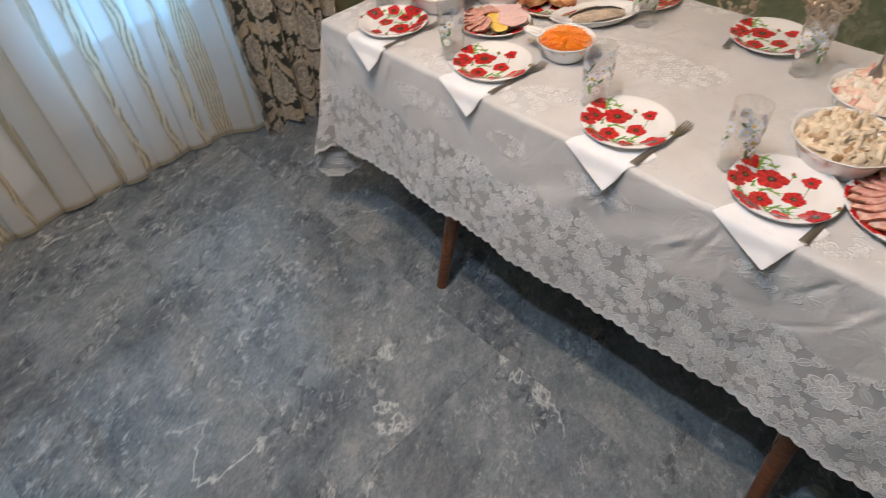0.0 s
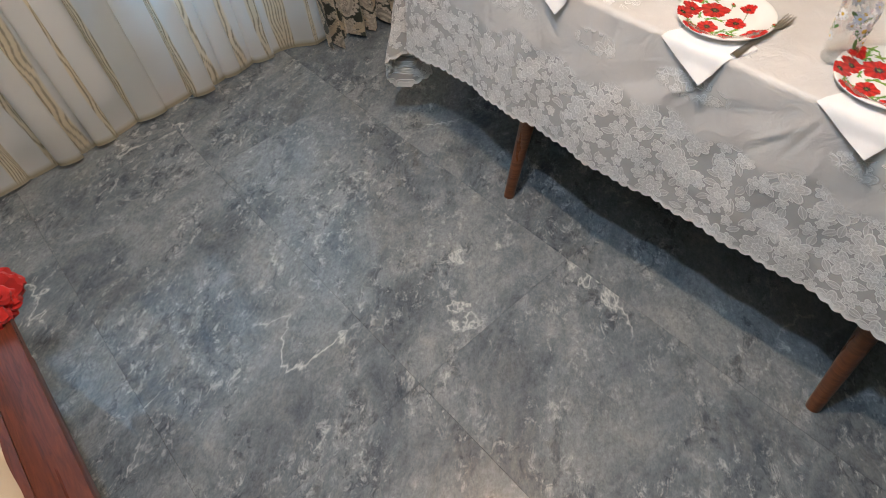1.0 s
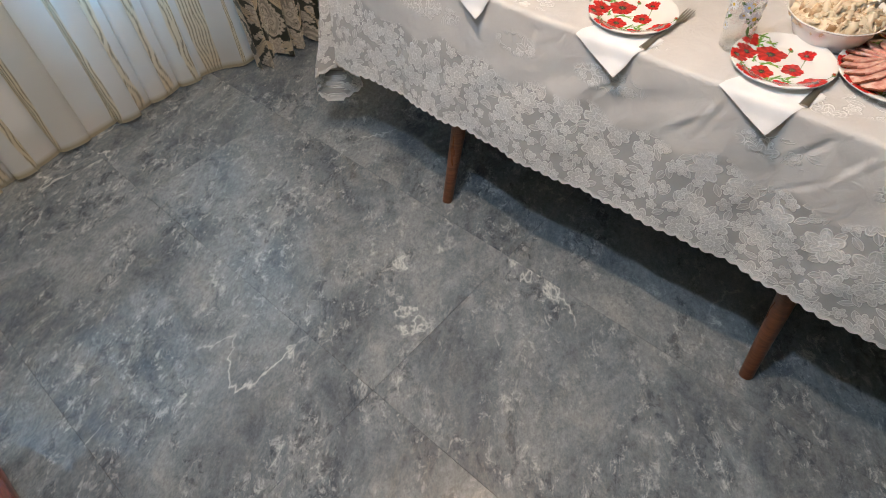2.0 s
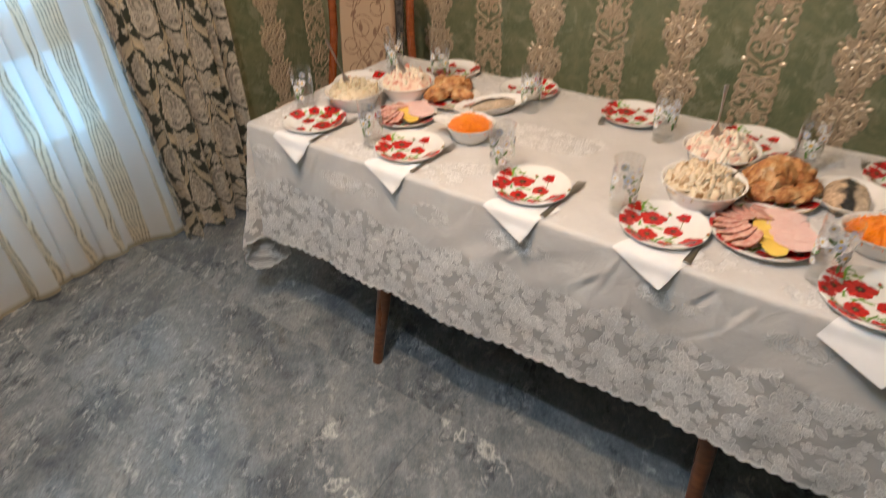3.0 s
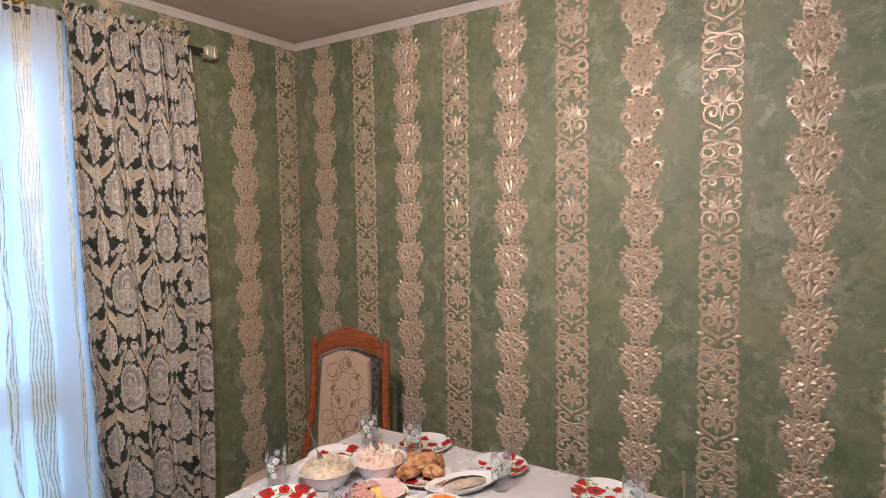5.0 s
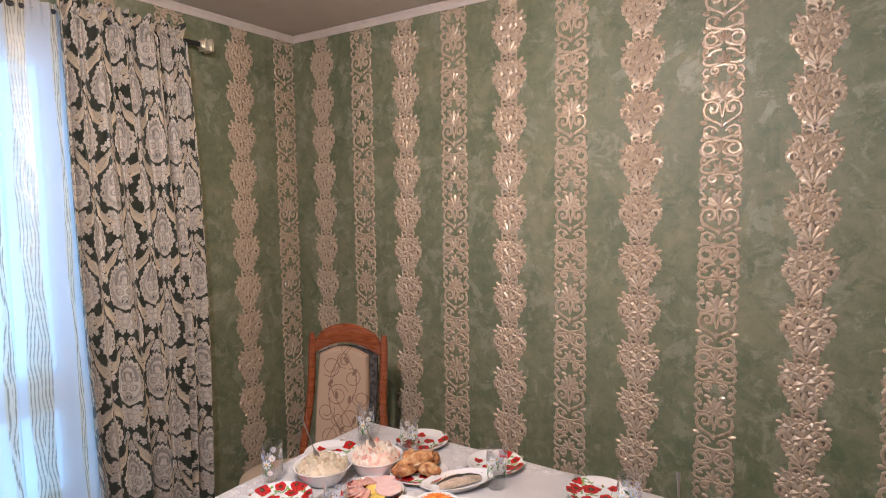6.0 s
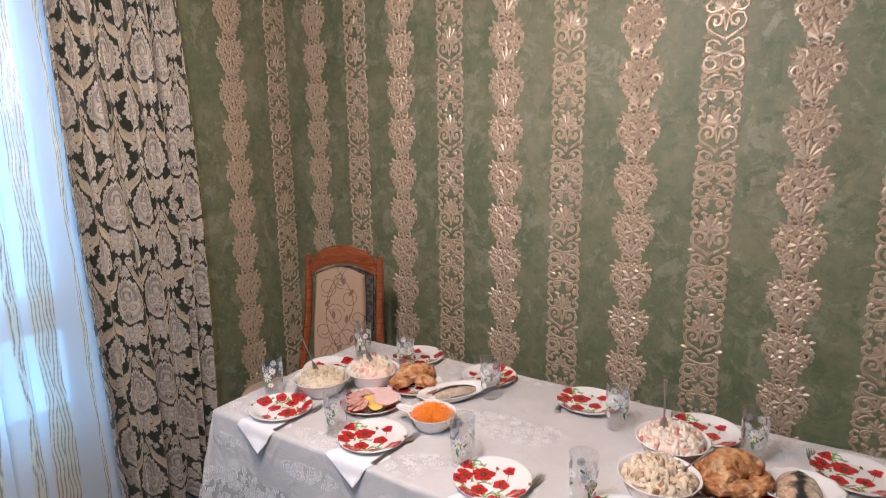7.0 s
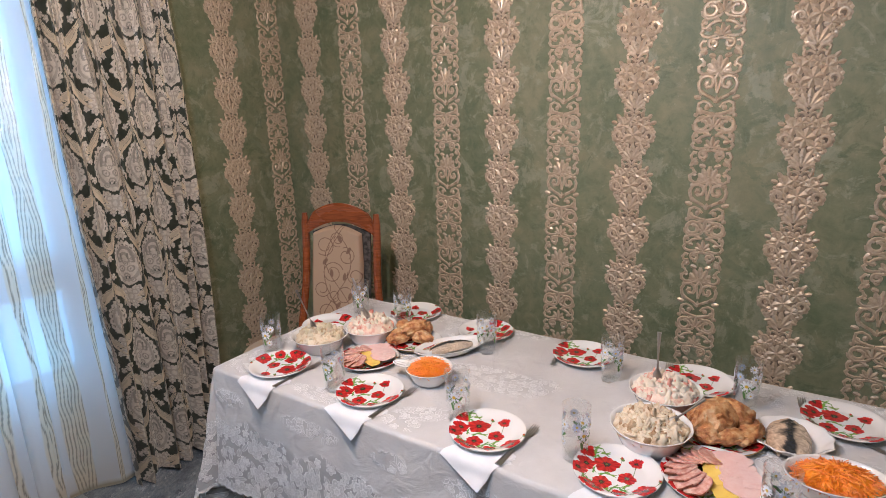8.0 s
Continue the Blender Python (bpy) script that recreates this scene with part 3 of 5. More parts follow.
def bouquet_mesh():
    """One swell of the wavy stripe: blossoms on its shoulders, a leaf in the narrow foot, 0.19 m high."""
    rnd = random.Random(5)
    bm = bmesh.new()
    palmette(bm, 0, 0.016, 0.058, 7, 1.3)
    ribbon(bm, [(0.004, 0.0), (0.012, 0.012), (0.026, 0.018), (0.037, 0.012), (0.036, 0.003), (0.03, 0.002)], (0.0045, 0.003))
    ribbon(bm, curl(0.056, 0.105, 0.021, -110, 1.1), (0.0062, 0.0035), 0.0085)
    ribbon(bm, curl(0.046, 0.158, 0.014, 200, -1.0), (0.0045, 0.003), 0.007)
    ribbon(bm, [(0.002, 0.178), (0.008, 0.186), (0.018, 0.19), (0.028, 0.186), (0.027, 0.178)], (0.004, 0.0025))
    blossom(bm, 0.0, 0.108, 0.031, 6, 0.3, 0.0095)
    for side in (-1, 1):
        blossom(bm, side * 0.037, 0.142, 0.025, 5, 0.5 * side, 0.009)
        blossom(bm, side * 0.03, 0.079, 0.019, 5, 0.9 * side, 0.008)
        blossom(bm, side * 0.014, 0.158, 0.018, 5, 0.2 * side, 0.008)
        blossom(bm, side * 0.062, 0.128, 0.014, 5, 0.1, 0.0065)
        blossom(bm, side * 0.05, 0.083, 0.013, 5, 0.4, 0.0065)
        # berries down the tapering side
        for z, x in ((0.07, 0.058), (0.06, 0.05), (0.05, 0.044), (0.058, 0.036), (0.043, 0.035), (0.033, 0.033), (0.09, 0.074), (0.103, 0.079), (0.118, 0.077)):
            bump_dot(bm, side * (x + rnd.uniform(-0.002, 0.002)), z + rnd.uniform(-0.002, 0.002), rnd.uniform(0.007, 0.009), 0.0045)
        for z, x, a, l in ((0.165, 0.05, 50, 0.024), (0.15, 0.062, 15, 0.022), (0.045, 0.03, -20, 0.022), (0.172, 0.03, 80, 0.02)):
            petal_mesh(bm, side * x, z, 0.0, radians(a if side > 0 else 180 - a), l, 0.008, 0.006)
    for k in range(26):
        z = rnd.uniform(0.06, 0.17)
        x = rnd.uniform(-1, 1) * (0.03 + 0.035 * math.sin(math.pi * z / 0.19))
        petal_mesh(bm, x, z, 0.001, rnd.uniform(0, 6.28), rnd.uniform(0.012, 0.02), 0.006, rnd.uniform(0.003, 0.005), 4)
    bmesh.ops.recalc_face_normals(bm, faces=bm.faces)
    return from_bm("bouquet", bm, M_FOIL, True)


def scroll_mesh():
    """One repeat of the openwork stripe, 0.40 m high: palmettes between paired scrolls."""
    bm = bmesh.new()
    # large palmette on two heart-shaped scrolls
    palmette(bm, 0, 0.318, 0.062, 7, 1.15)
    ribbon(bm, [(0.002, 0.222), (0.016, 0.233), (0.04, 0.246), (0.058, 0.263), (0.062, 0.285), (0.052, 0.306), (0.034, 0.312), (0.018, 0.304), (0.013, 0.288), (0.02, 0.272), (0.033, 0.27), (0.04, 0.28), (0.036, 0.29), (0.03, 0.288)], (0.0042, 0.0052), 0.0075)
    bump_ring = ((0.033, 0.283, 0.0065), (0.05, 0.357, 0.006), (0.053, 0.152, 0.006), (0.055, 0.095, 0.006), (0.027, 0.028, 0.0065), (0.056, 0.39, 0.006))
    ribbon(bm, [(0.0, 0.318), (0.01, 0.305), (0.006, 0.285), (0.001, 0.25)], (0.004, 0.0025))
    # curls beside the palmette
    ribbon(bm, [(0.03, 0.322), (0.05, 0.318), (0.064, 0.328), (0.066, 0.344), (0.055, 0.352), (0.047, 0.344)], (0.004, 0.005))
    ribbon(bm, [(0.068, 0.375), (0.058, 0.372), (0.052, 0.36), (0.056, 0.35)], (0.003, 0.004))
    # buds and side leaves under the heart
    palmette(bm, 0, 0.214, 0.026, 3, 0.6)
    # scrolls that open downwards
    ribbon(bm, [(0.002, 0.172), (0.02, 0.176), (0.044, 0.184), (0.058, 0.196), (0.056, 0.214), (0.04, 0.222), (0.022, 0.214), (0.012, 0.2)], (0.0055, 0.003))
    ribbon(bm, curl(0.05, 0.19, 0.013, 200, 0.9), (0.0045, 0.003))
    # small palmette between round scrolls
    palmette(bm, 0, 0.128, 0.044, 5, 1.1)
    ribbon(bm, [(0.002, 0.172), (0.014, 0.168)] + curl(0.04, 0.138, 0.027, 120, -1.15, 0.55, 18), (0.0048, 0.0045), 0.0072)
    ribbon(bm, [(0.004, 0.128), (0.012, 0.118), (0.028, 0.112), (0.05, 0.108), (0.066, 0.122), (0.068, 0.138)], (0.0035, 0.005))
    # lesser palmette with side curls
    palmette(bm, 0, 0.05, 0.042, 5, 1.15)
    ribbon(bm, [(0.006, 0.098), (0.022, 0.098), (0.04, 0.09), (0.052, 0.076), (0.064, 0.078), (0.066, 0.092), (0.056, 0.1)], (0.004, 0.0048))
    ribbon(bm, [(0.02, 0.05), (0.042, 0.046), (0.06, 0.05), (0.068, 0.062), (0.06, 0.072)], (0.0038, 0.0045))
    # arches over the next palmette
    ribbon(bm, [(0.0, 0.044), (0.014, 0.04)] + curl(0.026, 0.024, 0.016, 100, -1.1, 0.5, 14), (0.004, 0.0042))
    ribbon(bm, [(0.045, 0.01), (0.062, 0.006), (0.067, 0.02), (0.058, 0.034), (0.048, 0.03)], (0.004, 0.0042))
    ribbon(bm, [(0.045, 0.41), (0.062, 0.395), (0.066, 0.38)], (0.0035, 0.0045))
    for x, z, r in bump_ring:
        for side in (-1, 1):
            bump_dot(bm, side * x, z, r * 1.2, 0.006)
    for x, z, a, l in ((0.05, 0.232, 15, 0.022), (0.046, 0.244, 60, 0.018), (0.052, 0.11, -50, 0.02), (0.03, 0.19, 100, 0.018), (0.028, 0.315, 150, 0.02), (0.06, 0.165, 70, 0.014), (0.014, 0.1, 30, 0.02), (0.052, 0.385, 110, 0.016), (0.036, 0.386, 200, 0.02), (0.02, 0.4, 60, 0.016), (0.058, 0.3, 120, 0.014), (0.03, 0.16, -30, 0.014), (0.035, 0.07, 20, 0.02)):
        for side in (-1, 1):
            petal_mesh(bm, side * x, z, 0.0, radians(a if side > 0 else 180 - a), 1.15 * l, 0.009, 0.005)
    bmesh.ops.recalc_face_normals(bm, faces=bm.faces)
    return from_bm("scroll_ornament", bm, M_FOIL, True)


BOUQUET, SCROLL = bouquet_mesh(), scroll_mesh()


def wavy_gap_shade():
    """A dark sheet painting the shade in the gaps behind the blossoms, a little smaller than they are."""
    bm = bmesh.new()
    prof = ((0.0, 0.012), (0.012, 0.028), (0.03, 0.032), (0.05, 0.044), (0.07, 0.056), (0.095, 0.07), (0.12, 0.072), (0.145, 0.064), (0.165, 0.05), (0.178, 0.026), (0.19, 0.012))
    rows = [[bm.verts.new((-w, -0.0005, z)), bm.verts.new((w, -0.0005, z))] for z, w in prof]
    for a, b in zip(rows, rows[1:]):
        bm.faces.new((a[0], a[1], b[1], b[0]))
    return from_bm("foil_backing", bm, M_GAP_SHADE, False)


WAVY = wavy_gap_shade()


def stripe(along, wall, wavy):
    """One stripe: along is x on the north wall, y on the west wall."""
    west = wall is wall_west
    h = 0.1935 if wavy else 0.381
    z = 2.463 if wavy else 2.466
    size = Matrix.Diagonal((1, 1, h / (0.19 if wavy else 0.40), 1))
    while z > 0.08:
        m = (pose(WX, along, z, 0, 0, 90) if west else pose(along, WY, z)) @ size
        part("bouquet" if wavy else "scroll_ornament", BOUQUET if wavy else SCROLL, None, wall, at=m)
        if wavy:
            part("foil_backing", WAVY, None, wall, at=m)
        z -= h


def furnish_stripes():
    for k in range(13):
        stripe(-2.266 + 0.2805 * k + 0.006 * max(0, 3 - k), wall_north, k % 2 == 0)
    stripe(2.02, wall_west, True)
    stripe(2.308, wall_west, False)
    for k in range(1, 3):
        stripe(1.935 - 0.2805 * k, wall_west, k % 2 == 0)


# ---- table ----
TX0, TX1, TY0, TY1, TZ = -1.54, 0.56, 1.115, 1.875, 0.757
DROP = 0.41


def tablecloth():
    step_m = 0.0055
    s = np.arange(TX0 - DROP, TX1 + DROP + 1e-6, step_m)
    t = np.arange(TY0 - DROP, TY1 + DROP + 1e-6, step_m)
    S, T = np.meshgrid(s, t, indexing="ij")
    # nearest point of the table's edge, and how far the cloth hangs past it
    r = 0.012
    cx, cy = np.clip(S, TX0 + r, TX1 - r), np.clip(T, TY0 + r, TY1 - r)
    dx, dy = S - cx, T - cy
    d = np.maximum(np.hypot(dx, dy), 1e-9)
    ux, uy = dx / d, dy / d
    corner = np.clip(np.minimum(abs(dx), abs(dy)) * 2.0 / d, 0, 1.42)
    bend = np.clip(d / (r * 1.57), 0, 1) * math.pi / 2
    over = np.where(d < r * 1.57, r * np.sin(bend), r)
    down = np.where(d < r * 1.57, r * (1 - np.cos(bend)), r + d - r * 1.57)
    h = np.maximum(d - r * 1.57, 0)
    along = np.where(abs(dx) > abs(dy), T, S)
    wave = 0.008 * np.sin(along * 6.0) + 0.006 * np.sin(along * 17.0 + 1.3) + 0.003 * np.sin(along * 47.0)
    ends = abs(dx) > abs(dy)
    rumple = 0.0025 * np.sin(along * 23 + 3 * np.sin(h * 14 + along * 3)) * np.sin(h * 19 + along * 6) * step(0.01, 0.08, h)
    rnd = random.Random(12)
    for k in range(38):  # sharp creases in the overhang
        a0, h0, slope, far = rnd.uniform(TX0, TX1), rnd.uniform(0.03, 0.15), rnd.uniform(-1.2, 1.2), rnd.uniform(0.03, 0.07)
        p, q = (along - a0) - slope * (h - h0), (h - h0) + slope * (along - a0)
        rumple = rumple + rnd.choice((-1, 1)) * 0.003 * np.exp(-(p / 0.0075) ** 2 - (q / far) ** 2) * step(0.0, 0.03, h) * (T < TY0)
    flare = np.where(ends, 0.03, 0.1) * h + wave * step(0.02, 0.3, h) + rumple
    # the corners fall in a deep fold
    ang = np.arctan2(abs(uy), abs(ux))
    fold = step(0.02, 0.35, corner) * (0.03 + 0.1 * np.sin(ang * 6.5 + 0.9) + 0.05 * np.sin(ang * 17))
    flare = flare + fold * h
    X = cx + ux * (over + flare)
    Y = cy + uy * (over + flare)
    crease = 0.0
    for cxx in (-1.12, -0.33, 0.32):
        crease = crease + 0.0025 * np.exp(-((S - cxx) / 0.004) ** 2)
    Z = TZ - down * 0.985 + crease * (h <= 0)
    Z = Z + 0.0012 * np.sin(S * 17 + 2 * np.sin(T * 9)) * (h <= 0) * step(0, 0.1, d * 0 + 0.1)
    # scalloped hem
    rim = np.minimum.reduce([S - s[0], s[-1] - S, T - t[0], t[-1] - T])
    lace = step(0.016, 0.006, rim)
    scal = 0.009 * np.abs(np.sin(along * math.pi / 0.03))
    Z = np.where(h > 0, Z + lace * (0.008 - scal), Z)
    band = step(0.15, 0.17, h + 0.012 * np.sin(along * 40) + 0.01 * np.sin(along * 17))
    # strewn sprigs: down the middle of the top and just over the edge
    mid = np.exp(-((T - (TY0 + TY1) / 2) / 0.07) ** 2) * (0.5 + 0.5 * np.sin(S * 11) * np.sin(S * 4.3 + 1))
    near_edge = np.exp(-((h - 0.075) / 0.03) ** 2) * (h > 0) + (h <= 0) * np.exp(-((np.minimum.reduce([T - TY0, TY1 - T, S - TX0, TX1 - S]) - 0.05) / 0.035) ** 2)
    strewn = (h <= 0) * 0.62 * (np.sin(S * 13 + 2 * np.sin(T * 8)) * np.sin(T * 15 + 2 * np.sin(S * 6)))
    sprig = step(0.35, 0.5, np.maximum(np.maximum(mid * 1.3, strewn), near_edge * (0.5 + 0.5 * np.sin(along * 21 + np.sin(along * 8)))))
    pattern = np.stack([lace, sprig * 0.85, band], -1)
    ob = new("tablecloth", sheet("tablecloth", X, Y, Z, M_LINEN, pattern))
    lay = ob.data.attributes.new("flat", "FLOAT_VECTOR", "POINT")
    lay.data.foreach_set("vector", np.stack([S, T, 0 * S], -1).astype(np.float32).ravel())
    tagged(ob, "white embroidered tablecloth with a scalloped lace hem on the table", "tablecloth")


def table():
    tb = thing("dining_table", "long extended dining table with splayed brown wooden legs", "table", (0, 0, 0))
    for i, (a, b) in enumerate(((TX0 + 0.004, -0.84), (-0.838, -0.122), (-0.12, TX1 - 0.004))):
        part("tabletop", boxed((a, TY0 + 0.004, TZ - 0.03), (b, TY1 - 0.004, TZ - 0.003), 0.006), M_LEG, tb)
    part("apron", boxed((-1.0, 1.24, 0.64), (-0.06, 1.26, TZ - 0.032)), M_LEG, tb)
    part("apron", boxed((-1.0, 1.74, 0.64), (-0.06, 1.76, TZ - 0.032)), M_LEG, tb)
    for x, y, sx, sy in ((-1.055, 1.075, 0.055, 0.13), (-0.005, 1.085, -0.055, 0.13), (-1.055, 1.9, 0.055, -0.13), (-0.005, 1.9, -0.055, -0.13)):
        bm = bmesh.new()
        p = [Vector((x + sx * k, y + sy * k, 0.725 * k)) for k in np.linspace(0, 1, 9)]
        tube(bm, p, [0.0175, 0.019, 0.021, 0.023, 0.0255, 0.0285, 0.027, 0.025, 0.025], 16)
        part("leg", bm, M_LEG, tb)


table()
tablecloth()


# ---- curtains ----
def damask_print(u, v):
    """Ogee damask: fringed medallions, leafy crowns and horn-shaped arms on a half-drop lattice."""
    W, H = 0.262, 0.385
    u = u + 0.002 * np.sin(v * 90)
    light, tone, gilt = np.zeros_like(u), np.zeros_like(u), np.zeros_like(u)

    def lobed(x, y, cx, cy, w, h, k, depth, turn=0.0):
        a = np.arctan2((y - cy) / h, (x - cx) / w)
        e = np.sqrt(((x - cx) / w) ** 2 + ((y - cy) / h) ** 2)
        return e, e < 1 + depth * np.abs(np.cos(k * 0.5 * a + turn)) - depth * 0.5

    def horn(x, y, pts, w0, w1, w2):
        """Signed reach of a tapered curved arm through a few points, and how far along it one is."""
        p = np.array(pts, float)
        best, where = np.full_like(x, -1.0), np.zeros_like(x)
        n = 22
        for i in range(n + 1):
            s = i / n
            q = (1 - s) ** 2 * p[0] + 2 * s * (1 - s) * p[1] + s * s * p[2]
            wide = (w0 * (1 - s) + w1 * s) if s < 0.75 else (w1 * (1 - s) + w2 * (s - 0.75)) / 0.25
            d = wide - np.hypot(x - q[0], y - q[1])
            where = np.where(d > best, s, where)
            best = np.maximum(best, d)
        return best, where

    for ou, ov in ((0, 0), (W / 2, H / 2)):
        x = (u - ou + W / 2) % W - W / 2
        y = (v - ov + H / 2) % H - H / 2
        ax = np.abs(x)
        # medallion, narrow at its top, with a fringe of small beads
        yy = y + 0.004
        wide = 0.061 * (1 - 0.26 * np.clip(yy / 0.09, -0.3, 1) - 0.22 * np.clip(-yy / 0.09 - 0.4, 0, 1))
        r = np.sqrt((x / wide) ** 2 + (yy / 0.09) ** 2)
        a = np.arctan2(yy / 0.093, ax / 0.062)
        rim = 1 + 0.12 * np.abs(np.cos(12 * a)) * (a > -0.9)
        med = r < rim
        light = np.maximum(light, med)
        # gaps between fringe and heart, arch and rosettes inside
        light = np.where((abs(r - 0.9) < 0.028) & (a > -0.7) & (np.cos(24 * a) > -0.3), 0.2, light)
        arch = np.sqrt((x / 0.034) ** 2 + ((y - 0.016) / 0.056) ** 2)
        tone = np.maximum(tone, med * (abs(r - 0.76) < 0.07) * 0.6)
        tone = np.maximum(tone, ((abs(arch - 0.9) < 0.12) * (y > 0.0)) * 0.95)
        tone = np.maximum(tone, ((abs(arch - 0.45) < 0.12) * (y > 0.0)) * 0.8)
        for cx, cy, rr in ((0.019, -0.024, 0.016), (0.0, -0.002, 0.011), (0.024, 0.012, 0.01), (0.0, -0.055, 0.016), (0.02, -0.07, 0.011)):
            e = np.hypot(ax - cx, y - cy) / rr
            tone = np.maximum(tone, (abs(e - 0.75) < 0.17) * 0.85)
            tone = np.maximum(tone, (e < 0.25) * 0.9)
        light = np.where((abs(ax - 0.008) < 0.0035) & (abs(y + 0.062) < 0.005), 0.1, light)
        light = np.where((abs(ax - 0.014) < 0.004) & (abs(y - 0.028) < 0.012), 0.35, light)
        away = r > rim + 0.1
        # finial over the medallion, leafy crown under it, leaves at the side
        for cx, cy, w, h, k, dp in ((0, 0.112, 0.019, 0.017, 6, 0.45), (0, 0.135, 0.011, 0.012, 4, 0.4),
                                    (0.021, -0.122, 0.019, 0.018, 7, 0.55), (0.033, -0.105, 0.013, 0.012, 5, 0.5),
                                    (0, -0.142, 0.024, 0.026, 7, 0.4), (0.012, -0.163, 0.013, 0.012, 5, 0.4),
                                    (0.098, 0.034, 0.019, 0.015, 7, 0.55), (0.114, 0.016, 0.012, 0.014, 5, 0.5), (0.083, 0.021, 0.009, 0.008, 5, 0.5),
                                    (0.084, -0.05, 0.009, 0.011, 5, 0.5), (0.102, -0.036, 0.011, 0.009, 5, 0.5)):
            e, on = lobed(ax, y, cx, cy, w, h, k, dp, 0.6)
            light = np.maximum(light, on * away)
            tone = np.maximum(tone, 0.55 * (abs(e - 0.55) < 0.16) * on * away)
        # horns from the volute outwards round the medallion's shoulder
        d, s = horn(ax, y, ((0.01, 0.166), (0.036, 0.085), (0.1, 0.055)), 0.004, 0.0155, 0.005)
        on = (d > 0) & (r > rim + 0.05)
        light = np.maximum(light, on)
        gilt = np.maximum(gilt, on)
        light = np.where(on & (d > 0.002) & (d < 0.0042) & (s > 0.12), 0.35, light)
        tone = np.where(on, np.maximum(tone, 0.35 * (d > 0.006)), tone)
        d, s = horn(ax, y, ((0.03, -0.165), (0.075, -0.135), (0.1, -0.085)), 0.004, 0.0105, 0.003)
        light = np.maximum(light, (d > 0) & away)
        gilt = np.maximum(gilt, (d > 0) & away)
        e = np.hypot(ax - 0.02, y - 0.17) / 0.011
        light = np.maximum(light, (abs(e - 0.75) < 0.3) | (e < 0.22))
    return light.astype(float), tone * (light > 0.5), gilt * (light > 0.5)


def heavy_curtain():
    n, m = 500, 800
    w = np.linspace(0, 1, n)[:, None] * np.ones((1, m))
    z = np.ones((n, 1)) * np.linspace(0.012, 2.415, m)[None, :]
    h = 1 - z / 2.4
    y0 = 1.12 + 0.03 * h
    y1 = 1.655 + 0.06 * np.sin(math.pi * np.clip(h, 0, 1)) * 0.6 - 0.03 * h
    fan = w + 0.018 * np.sin(w * 19 + 1.0 + h) * (1 - w) * w * 4
    y = y0 + (y1 - y0) * fan
    ph = 2 * math.pi * (6.5 * w + 0.3 * np.sin(2.2 * w * math.pi + 1.1 * h) + 0.1 * np.sin(5 * h + 3 * w))
    amp = 0.022 + 0.036 * h
    fold = 1.6 * (1 - np.abs(np.sin(ph / 2)) ** 0.8) - 0.8
    fine = 0.011 * np.sin(ph * 2.1 + 1) * step(0.6, 0.0, h) + 0.004 * np.sin(ph * 3.7 + 4 * h)
    x = -2.315 + 0.09 * h + amp * (0.4 * np.sin(ph) + 0.95 * fold) + fine + 0.012 * np.sin(ph * 0.5 + 2)
    y = y + 0.12 * amp * np.sin(2 * ph)
    # gathered head
    head = step(2.36, 2.385, z)
    x = x + head * 0.012 * np.sin(w * 150) - 0.02 * step(2.34, 2.37, z) * step(2.4, 2.37, z)
    z = z + 0.012 * np.sin(w * 23 + 0.7) * step(0.9, 1.0, h) + head * 0.012 * np.sin(w * 90 + np.sin(w * 31))
    # the print follows the cloth round its folds
    run = np.hypot(np.diff(x, axis=0), np.diff(y, axis=0)).mean(axis=1)
    u = 0.05 + 1.08 * np.concatenate([[0.0], np.cumsum(run)])[:, None] * np.ones((1, m))
    light, tone, gilt = damask_print(u, z)
    ob = new("curtain", sheet("curtain", x, y, z, M_DAMASK, np.stack([light, tone, gilt], -1)))
    tagged(ob, "heavy dark green damask curtain with beige medallions, drawn open", "curtain")


